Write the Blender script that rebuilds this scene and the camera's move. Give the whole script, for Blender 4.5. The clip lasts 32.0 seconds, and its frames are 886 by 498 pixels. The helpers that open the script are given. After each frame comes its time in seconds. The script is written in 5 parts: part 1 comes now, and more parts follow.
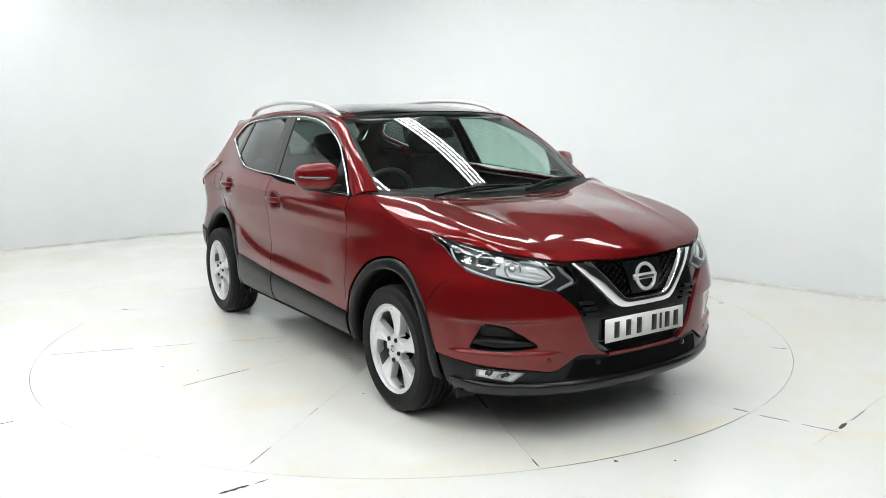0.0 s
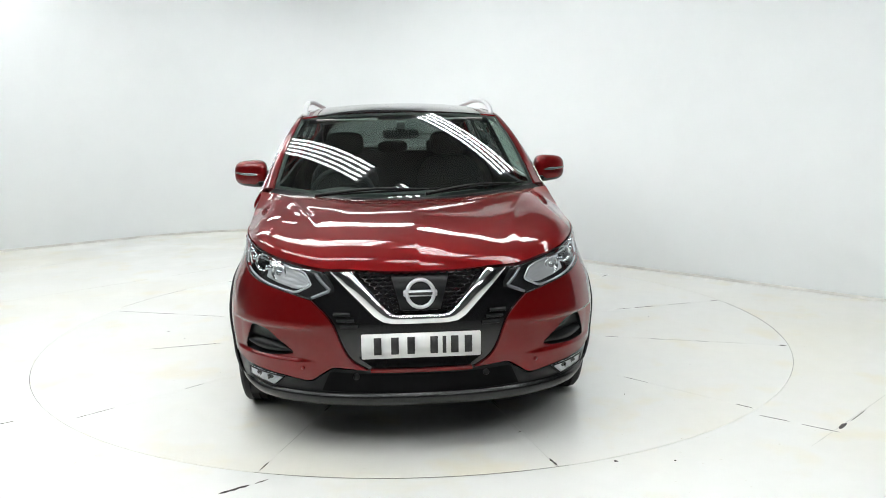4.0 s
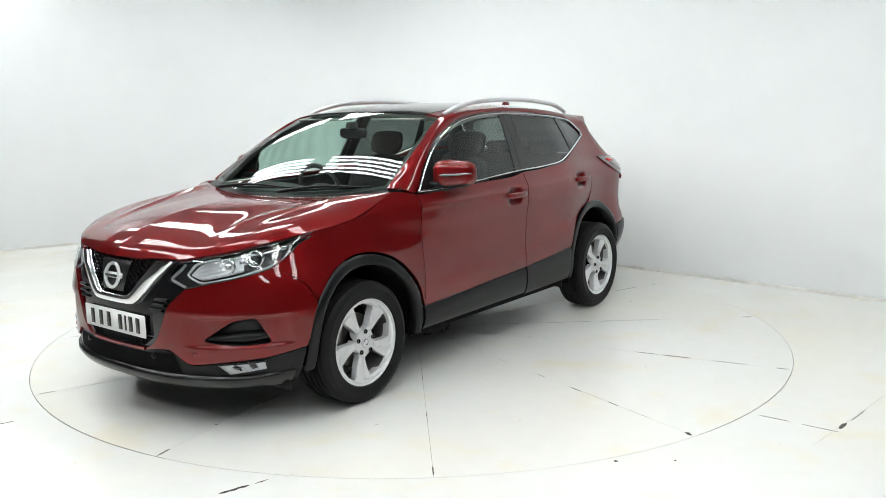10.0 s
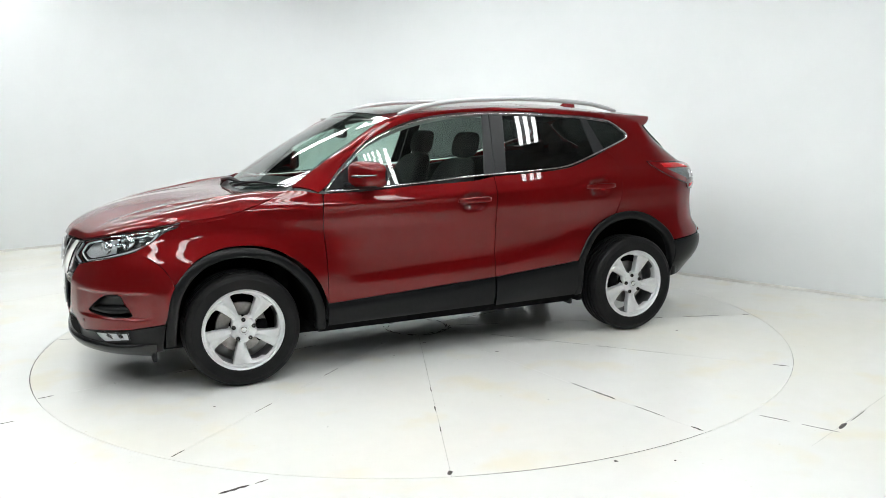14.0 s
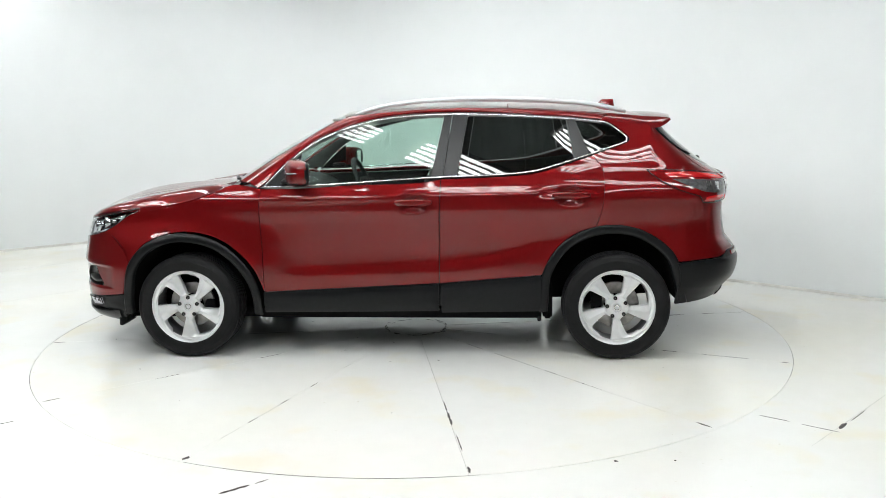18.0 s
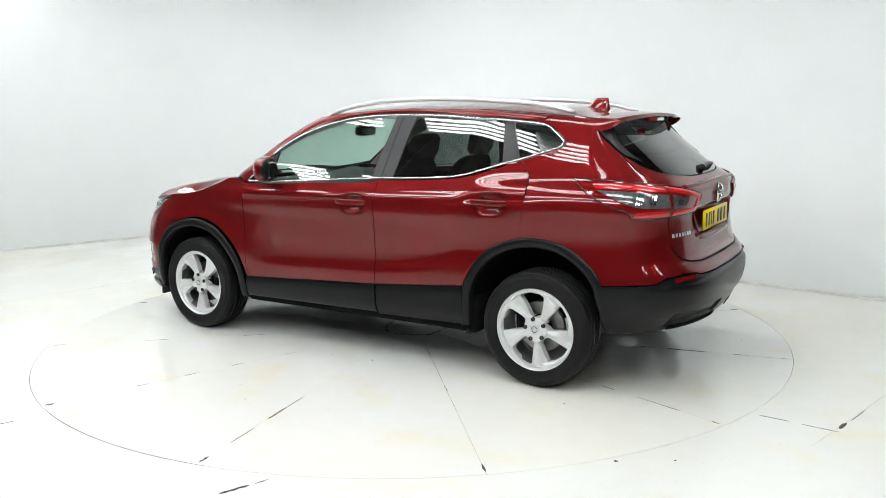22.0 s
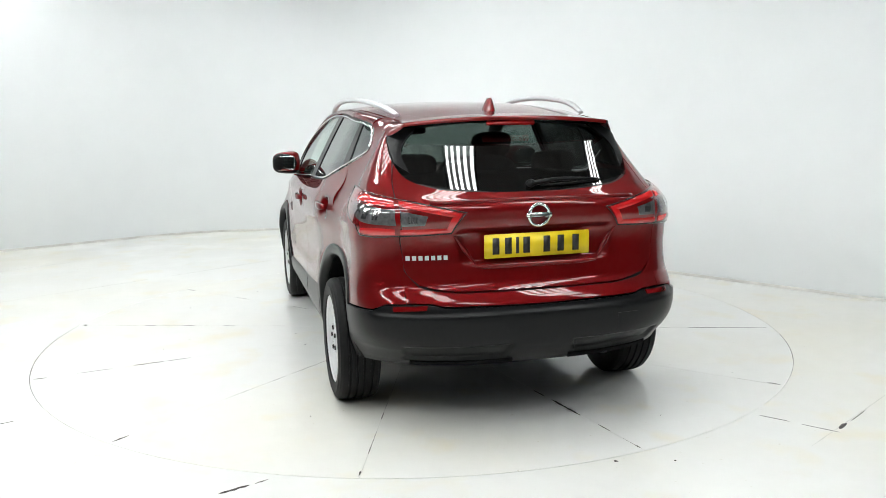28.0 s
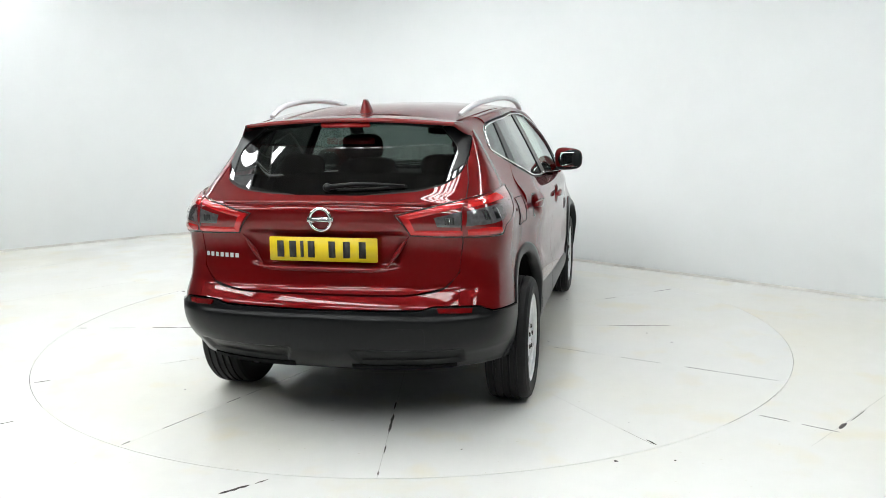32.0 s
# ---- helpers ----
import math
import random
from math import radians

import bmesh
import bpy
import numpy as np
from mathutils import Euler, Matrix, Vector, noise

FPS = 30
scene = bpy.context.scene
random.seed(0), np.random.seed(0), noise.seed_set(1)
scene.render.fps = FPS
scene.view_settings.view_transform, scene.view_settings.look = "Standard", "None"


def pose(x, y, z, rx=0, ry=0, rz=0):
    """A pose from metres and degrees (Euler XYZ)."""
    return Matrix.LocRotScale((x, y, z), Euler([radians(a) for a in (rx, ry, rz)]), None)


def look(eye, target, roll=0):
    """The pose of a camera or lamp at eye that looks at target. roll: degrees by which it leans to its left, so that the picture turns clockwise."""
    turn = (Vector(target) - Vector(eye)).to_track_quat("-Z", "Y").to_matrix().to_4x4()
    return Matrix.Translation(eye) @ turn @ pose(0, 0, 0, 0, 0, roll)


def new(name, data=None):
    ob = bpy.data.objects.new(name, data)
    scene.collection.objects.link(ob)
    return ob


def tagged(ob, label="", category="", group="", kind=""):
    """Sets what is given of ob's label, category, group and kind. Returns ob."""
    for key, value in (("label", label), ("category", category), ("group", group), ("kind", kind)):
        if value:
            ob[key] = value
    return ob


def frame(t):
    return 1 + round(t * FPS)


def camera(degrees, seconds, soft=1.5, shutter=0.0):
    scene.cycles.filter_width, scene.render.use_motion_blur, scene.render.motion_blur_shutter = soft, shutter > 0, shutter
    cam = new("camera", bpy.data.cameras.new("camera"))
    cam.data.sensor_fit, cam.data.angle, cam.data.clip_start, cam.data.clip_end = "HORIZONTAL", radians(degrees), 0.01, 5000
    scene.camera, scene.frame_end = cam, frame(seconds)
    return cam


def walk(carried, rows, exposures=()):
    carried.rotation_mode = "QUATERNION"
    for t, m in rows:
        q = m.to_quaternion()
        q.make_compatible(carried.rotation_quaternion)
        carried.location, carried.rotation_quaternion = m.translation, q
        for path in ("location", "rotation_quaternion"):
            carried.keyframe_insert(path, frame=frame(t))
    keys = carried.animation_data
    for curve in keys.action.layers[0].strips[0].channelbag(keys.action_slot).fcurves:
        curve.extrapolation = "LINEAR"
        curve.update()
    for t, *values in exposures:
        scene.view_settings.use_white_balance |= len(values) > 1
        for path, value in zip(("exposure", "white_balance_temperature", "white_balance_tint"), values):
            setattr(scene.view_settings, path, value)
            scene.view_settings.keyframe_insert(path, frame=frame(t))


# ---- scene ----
# the camera stands still on its tripod
cam = camera(56.25, 32.0, soft=0.55)
EYE = (0.0, -5.725, 1.509)
AIM = (EYE[0] + math.sin(radians(1.961)), EYE[1] + math.cos(radians(1.961)), EYE[2] - math.tan(radians(9.459)))
walk(cam, [(0.0, look(EYE, AIM, -0.797)), (32.0, look(EYE, AIM, -0.797))])
scene.view_settings.exposure = 0.0

# ---- world and light ----
world = bpy.data.worlds.new("hall_air")
world.use_nodes = True
world.node_tree.nodes["Background"].inputs[0].default_value = (0.9, 0.95, 1.0, 1)
world.node_tree.nodes["Background"].inputs[1].default_value = 0.05
scene.world = world
TUBE_GLOW = 14.35

# ---- materials ----


def material(name, colour, rough=0.5, metal=0.0, grain=0.0, grain_size=60.0, bump=0.0, bump_size=200.0, coat=0.0, stain=0.0, stain_size=3.0, emit=0.0, spec=0.5):
    """A principled surface with fine grain, broad stains and a little relief."""
    m = bpy.data.materials.new(name)
    m.use_nodes = True
    nt = m.node_tree
    b = nt.nodes["Principled BSDF"]
    b.inputs["Base Color"].default_value = (*colour, 1)
    b.inputs["Roughness"].default_value = rough
    b.inputs["Metallic"].default_value = metal
    b.inputs["Coat Weight"].default_value = coat
    b.inputs["Coat Roughness"].default_value = 0.015
    b.inputs["Specular IOR Level"].default_value = spec
    if emit:
        b.inputs["Emission Color"].default_value = (*colour, 1)
        b.inputs["Emission Strength"].default_value = emit
    if grain or stain or bump:
        co = nt.nodes.new("ShaderNodeTexCoord")
        last = None
        for amount, size, detail in ((grain, grain_size, 6), (stain, stain_size, 4)):
            if not amount:
                continue
            n = nt.nodes.new("ShaderNodeTexNoise")
            n.inputs["Scale"].default_value = size
            n.inputs["Detail"].default_value = detail
            nt.links.new(co.outputs["Object"], n.inputs["Vector"])
            r = nt.nodes.new("ShaderNodeMapRange")
            r.inputs["From Min"].default_value, r.inputs["From Max"].default_value = 0.3, 0.7
            r.inputs["To Min"].default_value, r.inputs["To Max"].default_value = 1 - amount, 1 + amount
            nt.links.new(n.outputs["Fac"], r.inputs["Value"])
            mix = nt.nodes.new("ShaderNodeMix")
            mix.data_type, mix.blend_type = "RGBA", "MULTIPLY"
            mix.inputs["Factor"].default_value = 1.0
            if last is None:
                mix.inputs["A"].default_value = (*colour, 1)
            else:
                nt.links.new(last, mix.inputs["A"])
            nt.links.new(r.outputs["Result"], mix.inputs["B"])
            last = mix.outputs["Result"]
        if last is not None:
            nt.links.new(last, b.inputs["Base Color"])
        if bump:
            n = nt.nodes.new("ShaderNodeTexNoise")
            n.inputs["Scale"].default_value = bump_size
            n.inputs["Detail"].default_value = 3
            nt.links.new(co.outputs["Object"], n.inputs["Vector"])
            bp = nt.nodes.new("ShaderNodeBump")
            bp.inputs["Strength"].default_value = bump
            bp.inputs["Distance"].default_value = 0.002
            nt.links.new(n.outputs["Fac"], bp.inputs["Height"])
            nt.links.new(bp.outputs["Normal"], b.inputs["Normal"])
    return m


def glass(name, tint, gloss=0.07):
    """A thin pane: clear tint with a mirror sheen that grows at grazing angles."""
    m = bpy.data.materials.new(name)
    m.use_nodes = True
    nt = m.node_tree
    nt.nodes.remove(nt.nodes["Principled BSDF"])
    out = nt.nodes["Material Output"]
    t = nt.nodes.new("ShaderNodeBsdfTransparent")
    t.inputs["Color"].default_value = (*tint, 1)
    gl = nt.nodes.new("ShaderNodeBsdfGlossy")
    gl.inputs["Roughness"].default_value = 0.0
    gl.inputs["Color"].default_value = (1, 1, 1, 1)
    lw = nt.nodes.new("ShaderNodeLayerWeight")
    lw.inputs["Blend"].default_value = 0.5
    pw = nt.nodes.new("ShaderNodeMath")
    pw.operation = "POWER"
    pw.inputs[1].default_value = 5.0
    nt.links.new(lw.outputs["Facing"], pw.inputs[0])
    fr = nt.nodes.new("ShaderNodeMath")
    fr.operation = "MULTIPLY_ADD"
    fr.inputs[1].default_value, fr.inputs[2].default_value = 1 - gloss, gloss
    nt.links.new(pw.outputs[0], fr.inputs[0])
    mx = nt.nodes.new("ShaderNodeMixShader")
    nt.links.new(fr.outputs[0], mx.inputs[0])
    nt.links.new(t.outputs[0], mx.inputs[1])
    nt.links.new(gl.outputs[0], mx.inputs[2])
    nt.links.new(mx.outputs[0], out.inputs[0])
    return m


def paint_red():
    """Dark red metallic: tinted flakes under a hard clear coat."""
    m = material("red_metallic_paint", (0.158, 0.0048, 0.0058), 0.36, 0.38, coat=1.0, spec=0.1)
    nt = m.node_tree
    b = nt.nodes["Principled BSDF"]
    b.inputs["Coat IOR"].default_value = 1.5
    b.inputs["Specular Tint"].default_value = (0.22, 0.004, 0.006, 1)
    b.inputs["Coat Roughness"].default_value = 0.008
    co = nt.nodes.new("ShaderNodeTexCoord")
    v = nt.nodes.new("ShaderNodeTexVoronoi")
    v.inputs["Scale"].default_value = 900
    nt.links.new(co.outputs["Object"], v.inputs["Vector"])
    r = nt.nodes.new("ShaderNodeMapRange")
    r.inputs["To Min"].default_value, r.inputs["To Max"].default_value = 0.32, 0.44
    nt.links.new(v.outputs["Color"], r.inputs["Value"])
    nt.links.new(r.outputs["Result"], b.inputs["Roughness"])
    # faint ripple of sprayed lacquer
    n = nt.nodes.new("ShaderNodeTexNoise")
    n.inputs["Scale"].default_value, n.inputs["Detail"].default_value = 7.0, 1.0
    nt.links.new(co.outputs["Object"], n.inputs["Vector"])
    bp = nt.nodes.new("ShaderNodeBump")
    bp.inputs["Strength"].default_value, bp.inputs["Distance"].default_value = 0.10, 0.002
    nt.links.new(n.outputs["Fac"], bp.inputs["Height"])
    nt.links.new(bp.outputs["Normal"], b.inputs["Coat Normal"])
    return m


def floor_paint():
    """White floor paint, trodden cream in broad patches, scuffed and part glossy."""
    m = material("white_floor_paint", (0.85, 0.855, 0.83), 0.2, grain=0.012, grain_size=9, bump=0.05, bump_size=12, spec=0.5)
    nt = m.node_tree
    b = nt.nodes["Principled BSDF"]
    co = nt.nodes.new("ShaderNodeTexCoord")
    base = b.inputs["Base Color"].links[0].from_socket
    last = base
    for size, lo, hi, colour, seed in ((0.55, .46, .72, (1.0, .975, .90), 0.0), (2.6, .56, .70, (1.0, .965, .885), 7.0), (34.0, .70, .78, (.80, .77, .70), 3.0)):
        mp = nt.nodes.new("ShaderNodeMapping")
        mp.inputs["Location"].default_value = (seed, seed, 0)
        nt.links.new(co.outputs["Object"], mp.inputs["Vector"])
        n = nt.nodes.new("ShaderNodeTexNoise")
        n.inputs["Scale"].default_value, n.inputs["Detail"].default_value = size, 5
        nt.links.new(mp.outputs["Vector"], n.inputs["Vector"])
        r = nt.nodes.new("ShaderNodeMapRange")
        r.inputs["From Min"].default_value, r.inputs["From Max"].default_value = lo, hi
        nt.links.new(n.outputs["Fac"], r.inputs["Value"])
        mix = nt.nodes.new("ShaderNodeMix")
        mix.data_type, mix.blend_type = "RGBA", "MULTIPLY"
        nt.links.new(r.outputs["Result"], mix.inputs["Factor"])
        nt.links.new(last, mix.inputs["A"])
        mix.inputs["B"].default_value = (*colour, 1)
        last = mix.outputs["Result"]
    nt.links.new(last, b.inputs["Base Color"])
    n = nt.nodes.new("ShaderNodeTexNoise")
    n.inputs["Scale"].default_value, n.inputs["Detail"].default_value = 1.7, 6
    nt.links.new(co.outputs["Object"], n.inputs["Vector"])
    r = nt.nodes.new("ShaderNodeMapRange")
    r.inputs["From Min"].default_value, r.inputs["From Max"].default_value = 0.35, 0.65
    r.inputs["To Min"].default_value, r.inputs["To Max"].default_value = 0.07, 0.20
    nt.links.new(n.outputs["Fac"], r.inputs["Value"])
    nt.links.new(r.outputs["Result"], b.inputs["Roughness"])
    return m


PAINT = paint_red()
BLACK_PLASTIC = material("black_textured_plastic", (0.0070, 0.0076, 0.0082), 0.29, grain=0.12, grain_size=40, bump=0.06, bump_size=500, spec=0.22)
GLOSS_BLACK = material("gloss_black_trim", (0.006, 0.006, 0.007), 0.12, coat=0.6)
DARK = material("dark_underside", (0.0045, 0.0045, 0.005), 0.85, grain=0.3, grain_size=8, spec=0.08)
CHROME = material("chrome", (0.82, 0.83, 0.84), 0.07, 1.0)
SATIN = material("satin_silver", (0.66, 0.67, 0.69), 0.30, 0.45)
ALLOY = material("silver_alloy_paint", (0.74, 0.75, 0.76), 0.30, 0.30, coat=0.5, grain=0.03, grain_size=30)
RUBBER = material("tyre_rubber", (0.0085, 0.0085, 0.009), 0.6, grain=0.25, grain_size=14, bump=0.15, spec=0.22)
STEEL = material("brushed_disc_steel", (0.30, 0.29, 0.28), 0.38, 1.0, grain=0.25, grain_size=25)
CLEAR = glass("green_tinted_glass", (0.66, 0.80, 0.74))
PRIVACY = glass("privacy_glass", (0.13, 0.145, 0.14))
LENS = glass("clear_lamp_lens", (0.90, 0.92, 0.93))
RED_LENS = material("red_lamp_lens", (0.42, 0.006, 0.008), 0.06, coat=1.0)
SMOKE_LENS = material("smoked_lamp_lens", (0.02, 0.02, 0.022), 0.06, coat=1.0)
REFLECTOR = material("lamp_reflector", (0.75, 0.76, 0.78), 0.12, 1.0)
HOUSING = material("lamp_housing", (0.20, 0.205, 0.21), 0.25, 0.7)
FABRIC = material("dark_seat_fabric", (0.012, 0.012, 0.013), 0.9, grain=0.2, grain_size=70, bump=0.4, bump_size=600)
TRIM = material("charcoal_interior_trim", (0.028, 0.029, 0.031), 0.6, grain=0.1, bump=0.2)
LINER = material("pale_headlining", (0.32, 0.32, 0.31), 0.9, grain=0.05)
WHITE_PLATE = material("white_number_plate", (0.80, 0.80, 0.79), 0.3, grain=0.01)
YELLOW_PLATE = material("yellow_number_plate", (0.80, 0.60, 0.015), 0.3, grain=0.01)
PLATE_INK = material("plate_ink", (0.012, 0.012, 0.012), 0.4)
MIRROR = material("mirror_glass", (0.85, 0.87, 0.88), 0.01, 1.0)
FLOOR_PAINT = floor_paint()
WALL_PAINT = material("white_wall_paint", (0.73, 0.752, 0.758), 0.75, grain=0.01, grain_size=3, stain=0.015, stain_size=0.5, bump=0.1, bump_size=30)
FAINT = material("faint_filled_joint", (0.42, 0.41, 0.38), 0.8, grain=0.3, grain_size=30)
TAIL_BASE = material("dark_red_lamp_lens", (0.17, 0.003, 0.004), 0.06, coat=1.0)
CRACK = material("chipped_board_joint", (0.06, 0.055, 0.05), 0.9, grain=0.4, grain_size=30)
SKIRT = material("mottled_floor_edge", (0.64, 0.63, 0.60), 0.7, grain=0.2, grain_size=5)
ROOFING = material("corrugated_roof_sheet", (0.30, 0.295, 0.29), 0.6, grain=0.15, grain_size=2)
TUBE = material("lit_fluorescent_tube", (0.975, 1.0, 0.995), 0.4, emit=TUBE_GLOW)
FITTING = material("white_lamp_fitting", (0.6, 0.6, 0.6), 0.5)
UPLIGHT_SHIELD = material("grey_uplight_shield", (0.07, 0.07, 0.072), 0.6, grain=0.1)

# ---- mesh helpers ----


def mesh_of(name, verts, faces, mat, smooth=True):
    me = bpy.data.meshes.new(name)
    me.from_pydata([tuple(map(float, v)) for v in verts], [], [tuple(int(i) for i in f) for f in faces])
    me.materials.append(mat)
    if smooth:
        me.polygons.foreach_set("use_smooth", [True] * len(me.polygons))
    me.update()
    return me


def put(name, verts, faces, mat, parent=None, label="", smooth=True):
    """One mesh object, under a thing or a part where one is given."""
    ob = new(name, mesh_of(name, verts, faces, mat, smooth))
    if parent:
        ob.parent = parent
    if label:
        tagged(ob, label)
    return ob


MID = np.array([-1.3, 0.0, 0.75])


def grid_faces(rows, cols, start=0, flip=False, wrap=False):
    out = []
    for i in range(rows - 1):
        for j in range(cols if wrap else cols - 1):
            k = (j + 1) % cols
            f = (start + i * cols + j, start + i * cols + k, start + (i + 1) * cols + k, start + (i + 1) * cols + j)
            out.append(f[::-1] if flip else f)
    return out


def normals(P):
    du = np.gradient(P, axis=1)
    dv = np.gradient(P, axis=0)
    n = np.cross(du, dv)
    return n / np.maximum(np.linalg.norm(n, axis=-1, keepdims=True), 1e-9)


def outward(P, middle=MID):
    n = normals(P)
    away = P - middle
    return n if (n * away).sum(-1).mean() > 0 else -n


def sheet(P, depth=0.015, gap=0.0025, middle=MID, sides="bltr"):
    """A panel from a grid of points: its rim is drawn in by the gap and turned under by the depth."""
    P = P.copy()
    N = outward(P, middle)
    flip = (normals(P) * N).sum(-1).mean() < 0
    if gap:
        Q = P.copy()
        for side, a, b in (("b", (0,), (1,)), ("t", (-1,), (-2,)), ("l", (slice(None), 0), (slice(None), 1)), ("r", (slice(None), -1), (slice(None), -2))):
            if side in sides:
                d = P[b] - P[a]
                Q[a] += d / np.maximum(np.linalg.norm(d, axis=-1, keepdims=True), 1e-6) * np.minimum(gap, 0.4 * np.linalg.norm(d, axis=-1, keepdims=True))
        P = Q
    rows, cols = P.shape[:2]
    verts = list(P.reshape(-1, 3))
    faces = grid_faces(rows, cols, 0, flip)
    if depth:
        edges = {"b": [(0, j) for j in range(cols)], "r": [(i, cols - 1) for i in range(rows)], "t": [(rows - 1, j) for j in range(cols)][::-1], "l": [(i, 0) for i in range(rows)][::-1]}
        for side in sides:
            ring = edges[side]
            base = len(verts)
            for i, j in ring:
                verts.append(P[i, j])
            for i, j in ring:
                verts.append(P[i, j] - N[i, j] * depth)
            n = len(ring)
            for k in range(n - 1):
                f = (base + k, base + n + k, base + n + k + 1, base + k + 1)
                faces.append(f[::-1] if flip else f)
    return verts, faces


def joined(pieces):
    verts, faces = [], []
    for v, f in pieces:
        o = len(verts)
        verts += list(v)
        faces += [tuple(i + o for i in q) for q in f]
    return verts, faces


def flipped(piece):
    v, f = piece
    return [(p[0], -p[1], p[2]) for p in v], [q[::-1] for q in f]


def pair(name, piece, mat, parent, label=""):
    """A part on the left and its twin on the right."""
    left, right = parent if isinstance(parent, tuple) else (parent, parent)
    a = put(name, *piece, mat, left, label)
    b = put(name, *flipped(piece), mat, right, label)
    return a, b


def whole(P):
    """A half grid, whose first column lies on the middle line, made whole."""
    M = P[:, :0:-1] * np.array([1, -1, 1])
    return np.concatenate([M, P], axis=1)


def spline(pts, n, smooth=True):
    """n points along a curve through the points, evenly spaced."""
    p = np.array(pts, float)
    if len(p) == 1:
        return np.repeat(p, n, 0)
    d = np.r_[0, np.cumsum(np.maximum(np.linalg.norm(np.diff(p, axis=0), axis=1), 1e-9))]
    if not smooth or len(p) < 3:
        t = np.linspace(0, d[-1], n)
        return np.stack([np.interp(t, d, p[:, k]) for k in range(p.shape[1])], 1)
    m = np.gradient(p, d, axis=0)
    fine = np.linspace(0, d[-1], 20 * len(p))

    def at(t):
        i = np.clip(np.searchsorted(d, t) - 1, 0, len(d) - 2)
        h = (d[i + 1] - d[i])[:, None]
        u = ((t - d[i])[:, None]) / h
        return ((2 * u**3 - 3 * u**2 + 1) * p[i] + (u**3 - 2 * u**2 + u) * h * m[i] + (-2 * u**3 + 3 * u**2) * p[i + 1] + (u**3 - u**2) * h * m[i + 1])
    q = at(fine)
    e = np.r_[0, np.cumsum(np.linalg.norm(np.diff(q, axis=0), axis=1))]
    return at(np.interp(np.linspace(0, e[-1], n), e, fine))


def coons(bottom, top, left, right):
    """The grid between four boundary curves (left and right run from bottom to top)."""
    n, m = len(bottom), len(left)
    u, v = np.linspace(0, 1, n)[None, :, None], np.linspace(0, 1, m)[:, None, None]
    B, T, L, R = bottom[None], top[None], left[:, None], right[:, None]
    return ((1 - v) * B + v * T + (1 - u) * L + u * R
            - (1 - u) * (1 - v) * bottom[0] - u * (1 - v) * bottom[-1] - (1 - u) * v * top[0] - u * v * top[-1])


LENGTHS = []


def along(s, back=False):
    """s of the skin as a length along the plan outline at waist height, or back again."""
    if not LENGTHS:
        k = np.r_[XCR - LEND * np.linspace(1, 0, 200)**3, np.linspace(XCR, XCF, 60)[1:-1], XCF + LEND * np.linspace(0, 1, 200)**3]
        P = skin(k, .75)
        LENGTHS.extend((k, np.r_[0, np.cumsum(np.maximum(np.linalg.norm(np.diff(P, axis=0), axis=1), 1e-9))]))
    k, d = LENGTHS
    return np.interp(s, d, k) if back else np.interp(s, k, d)


def trace(n, *pts, smooth=True):
    """A curve on the car's skin, in its (s, z), through places (x, z) or (y, z, 'front' or 'rear')."""
    g = spline([(float(along(s_at(p[0], p[1], p[2] if len(p) > 2 else "x"))), p[1]) for p in pts], n, smooth)
    g[:, 0] = along(g[:, 0], True)
    return g


def on_skin(G, lift=0.0):
    P = skin(G[..., 0], G[..., 1])
    if np.any(lift):
        P = P + outward(P) * (lift[..., None] if np.ndim(lift) else lift)
    return P


def skin_out(G, e=2e-3):
    """The skin's own outward normals at places (s, z)."""
    s, z = np.clip(G[..., 0], XCR - LEND + 2 * e, XCF + LEND - 2 * e), G[..., 1]
    n = np.cross(skin(s + e, z) - skin(s - e, z), skin(s, z + e) - skin(s, z - e))
    n /= np.maximum(np.linalg.norm(n, axis=-1, keepdims=True), 1e-12)
    return n * np.where((n * (skin(s, z) - MID)).sum(-1, keepdims=True) < 0, -1, 1)


def patch(bottom, top, left, right, nu=24, nv=16, lift=0.0, smooth="bltr"):
    c = [trace(nu, *bottom, smooth="b" in smooth), trace(nu, *top, smooth="t" in smooth), trace(nv, *left, smooth="l" in smooth), trace(nv, *right, smooth="r" in smooth)]
    for g in c:
        g[:, 0] = along(g[:, 0])
    G = coons(*c)
    G[..., 0] = along(G[..., 0], True)
    return on_skin(G, lift)


def tube(pts, radius, sides=10, closed=False, flat=1.0, up=(0, 0, 1), ends=True):
    """A swept round or flattened bar along points."""
    p = np.array(pts, float)
    n = len(p)
    tan = np.gradient(p, axis=0) if not closed else np.roll(p, -1, 0) - np.roll(p, 1, 0)
    tan /= np.maximum(np.linalg.norm(tan, axis=1, keepdims=True), 1e-9)
    upv = np.array(up, float)
    side = np.cross(tan, upv)
    bad = np.linalg.norm(side, axis=1) < 1e-3
    side[bad] = np.cross(tan[bad], np.array([1.0, 0.1, 0]))
    side /= np.linalg.norm(side, axis=1, keepdims=True)
    nor = np.cross(side, tan)
    r = np.broadcast_to(np.asarray(radius, float), (n,))
    a = np.linspace(0, 2 * math.pi, sides, endpoint=False)
    P = p[:, None] + r[:, None, None] * (np.cos(a)[None, :, None] * side[:, None] * flat + np.sin(a)[None, :, None] * nor[:, None])
    verts = list(P.reshape(-1, 3))
    faces = grid_faces(n, sides, 0, False, True)
    if closed:
        faces += [((n - 1) * sides + j, (n - 1) * sides + (j + 1) % sides, (j + 1) % sides, j) for j in range(sides)]
    elif ends:
        faces += [tuple(range(sides))[::-1], tuple((n - 1) * sides + j for j in range(sides))]
    return verts, faces


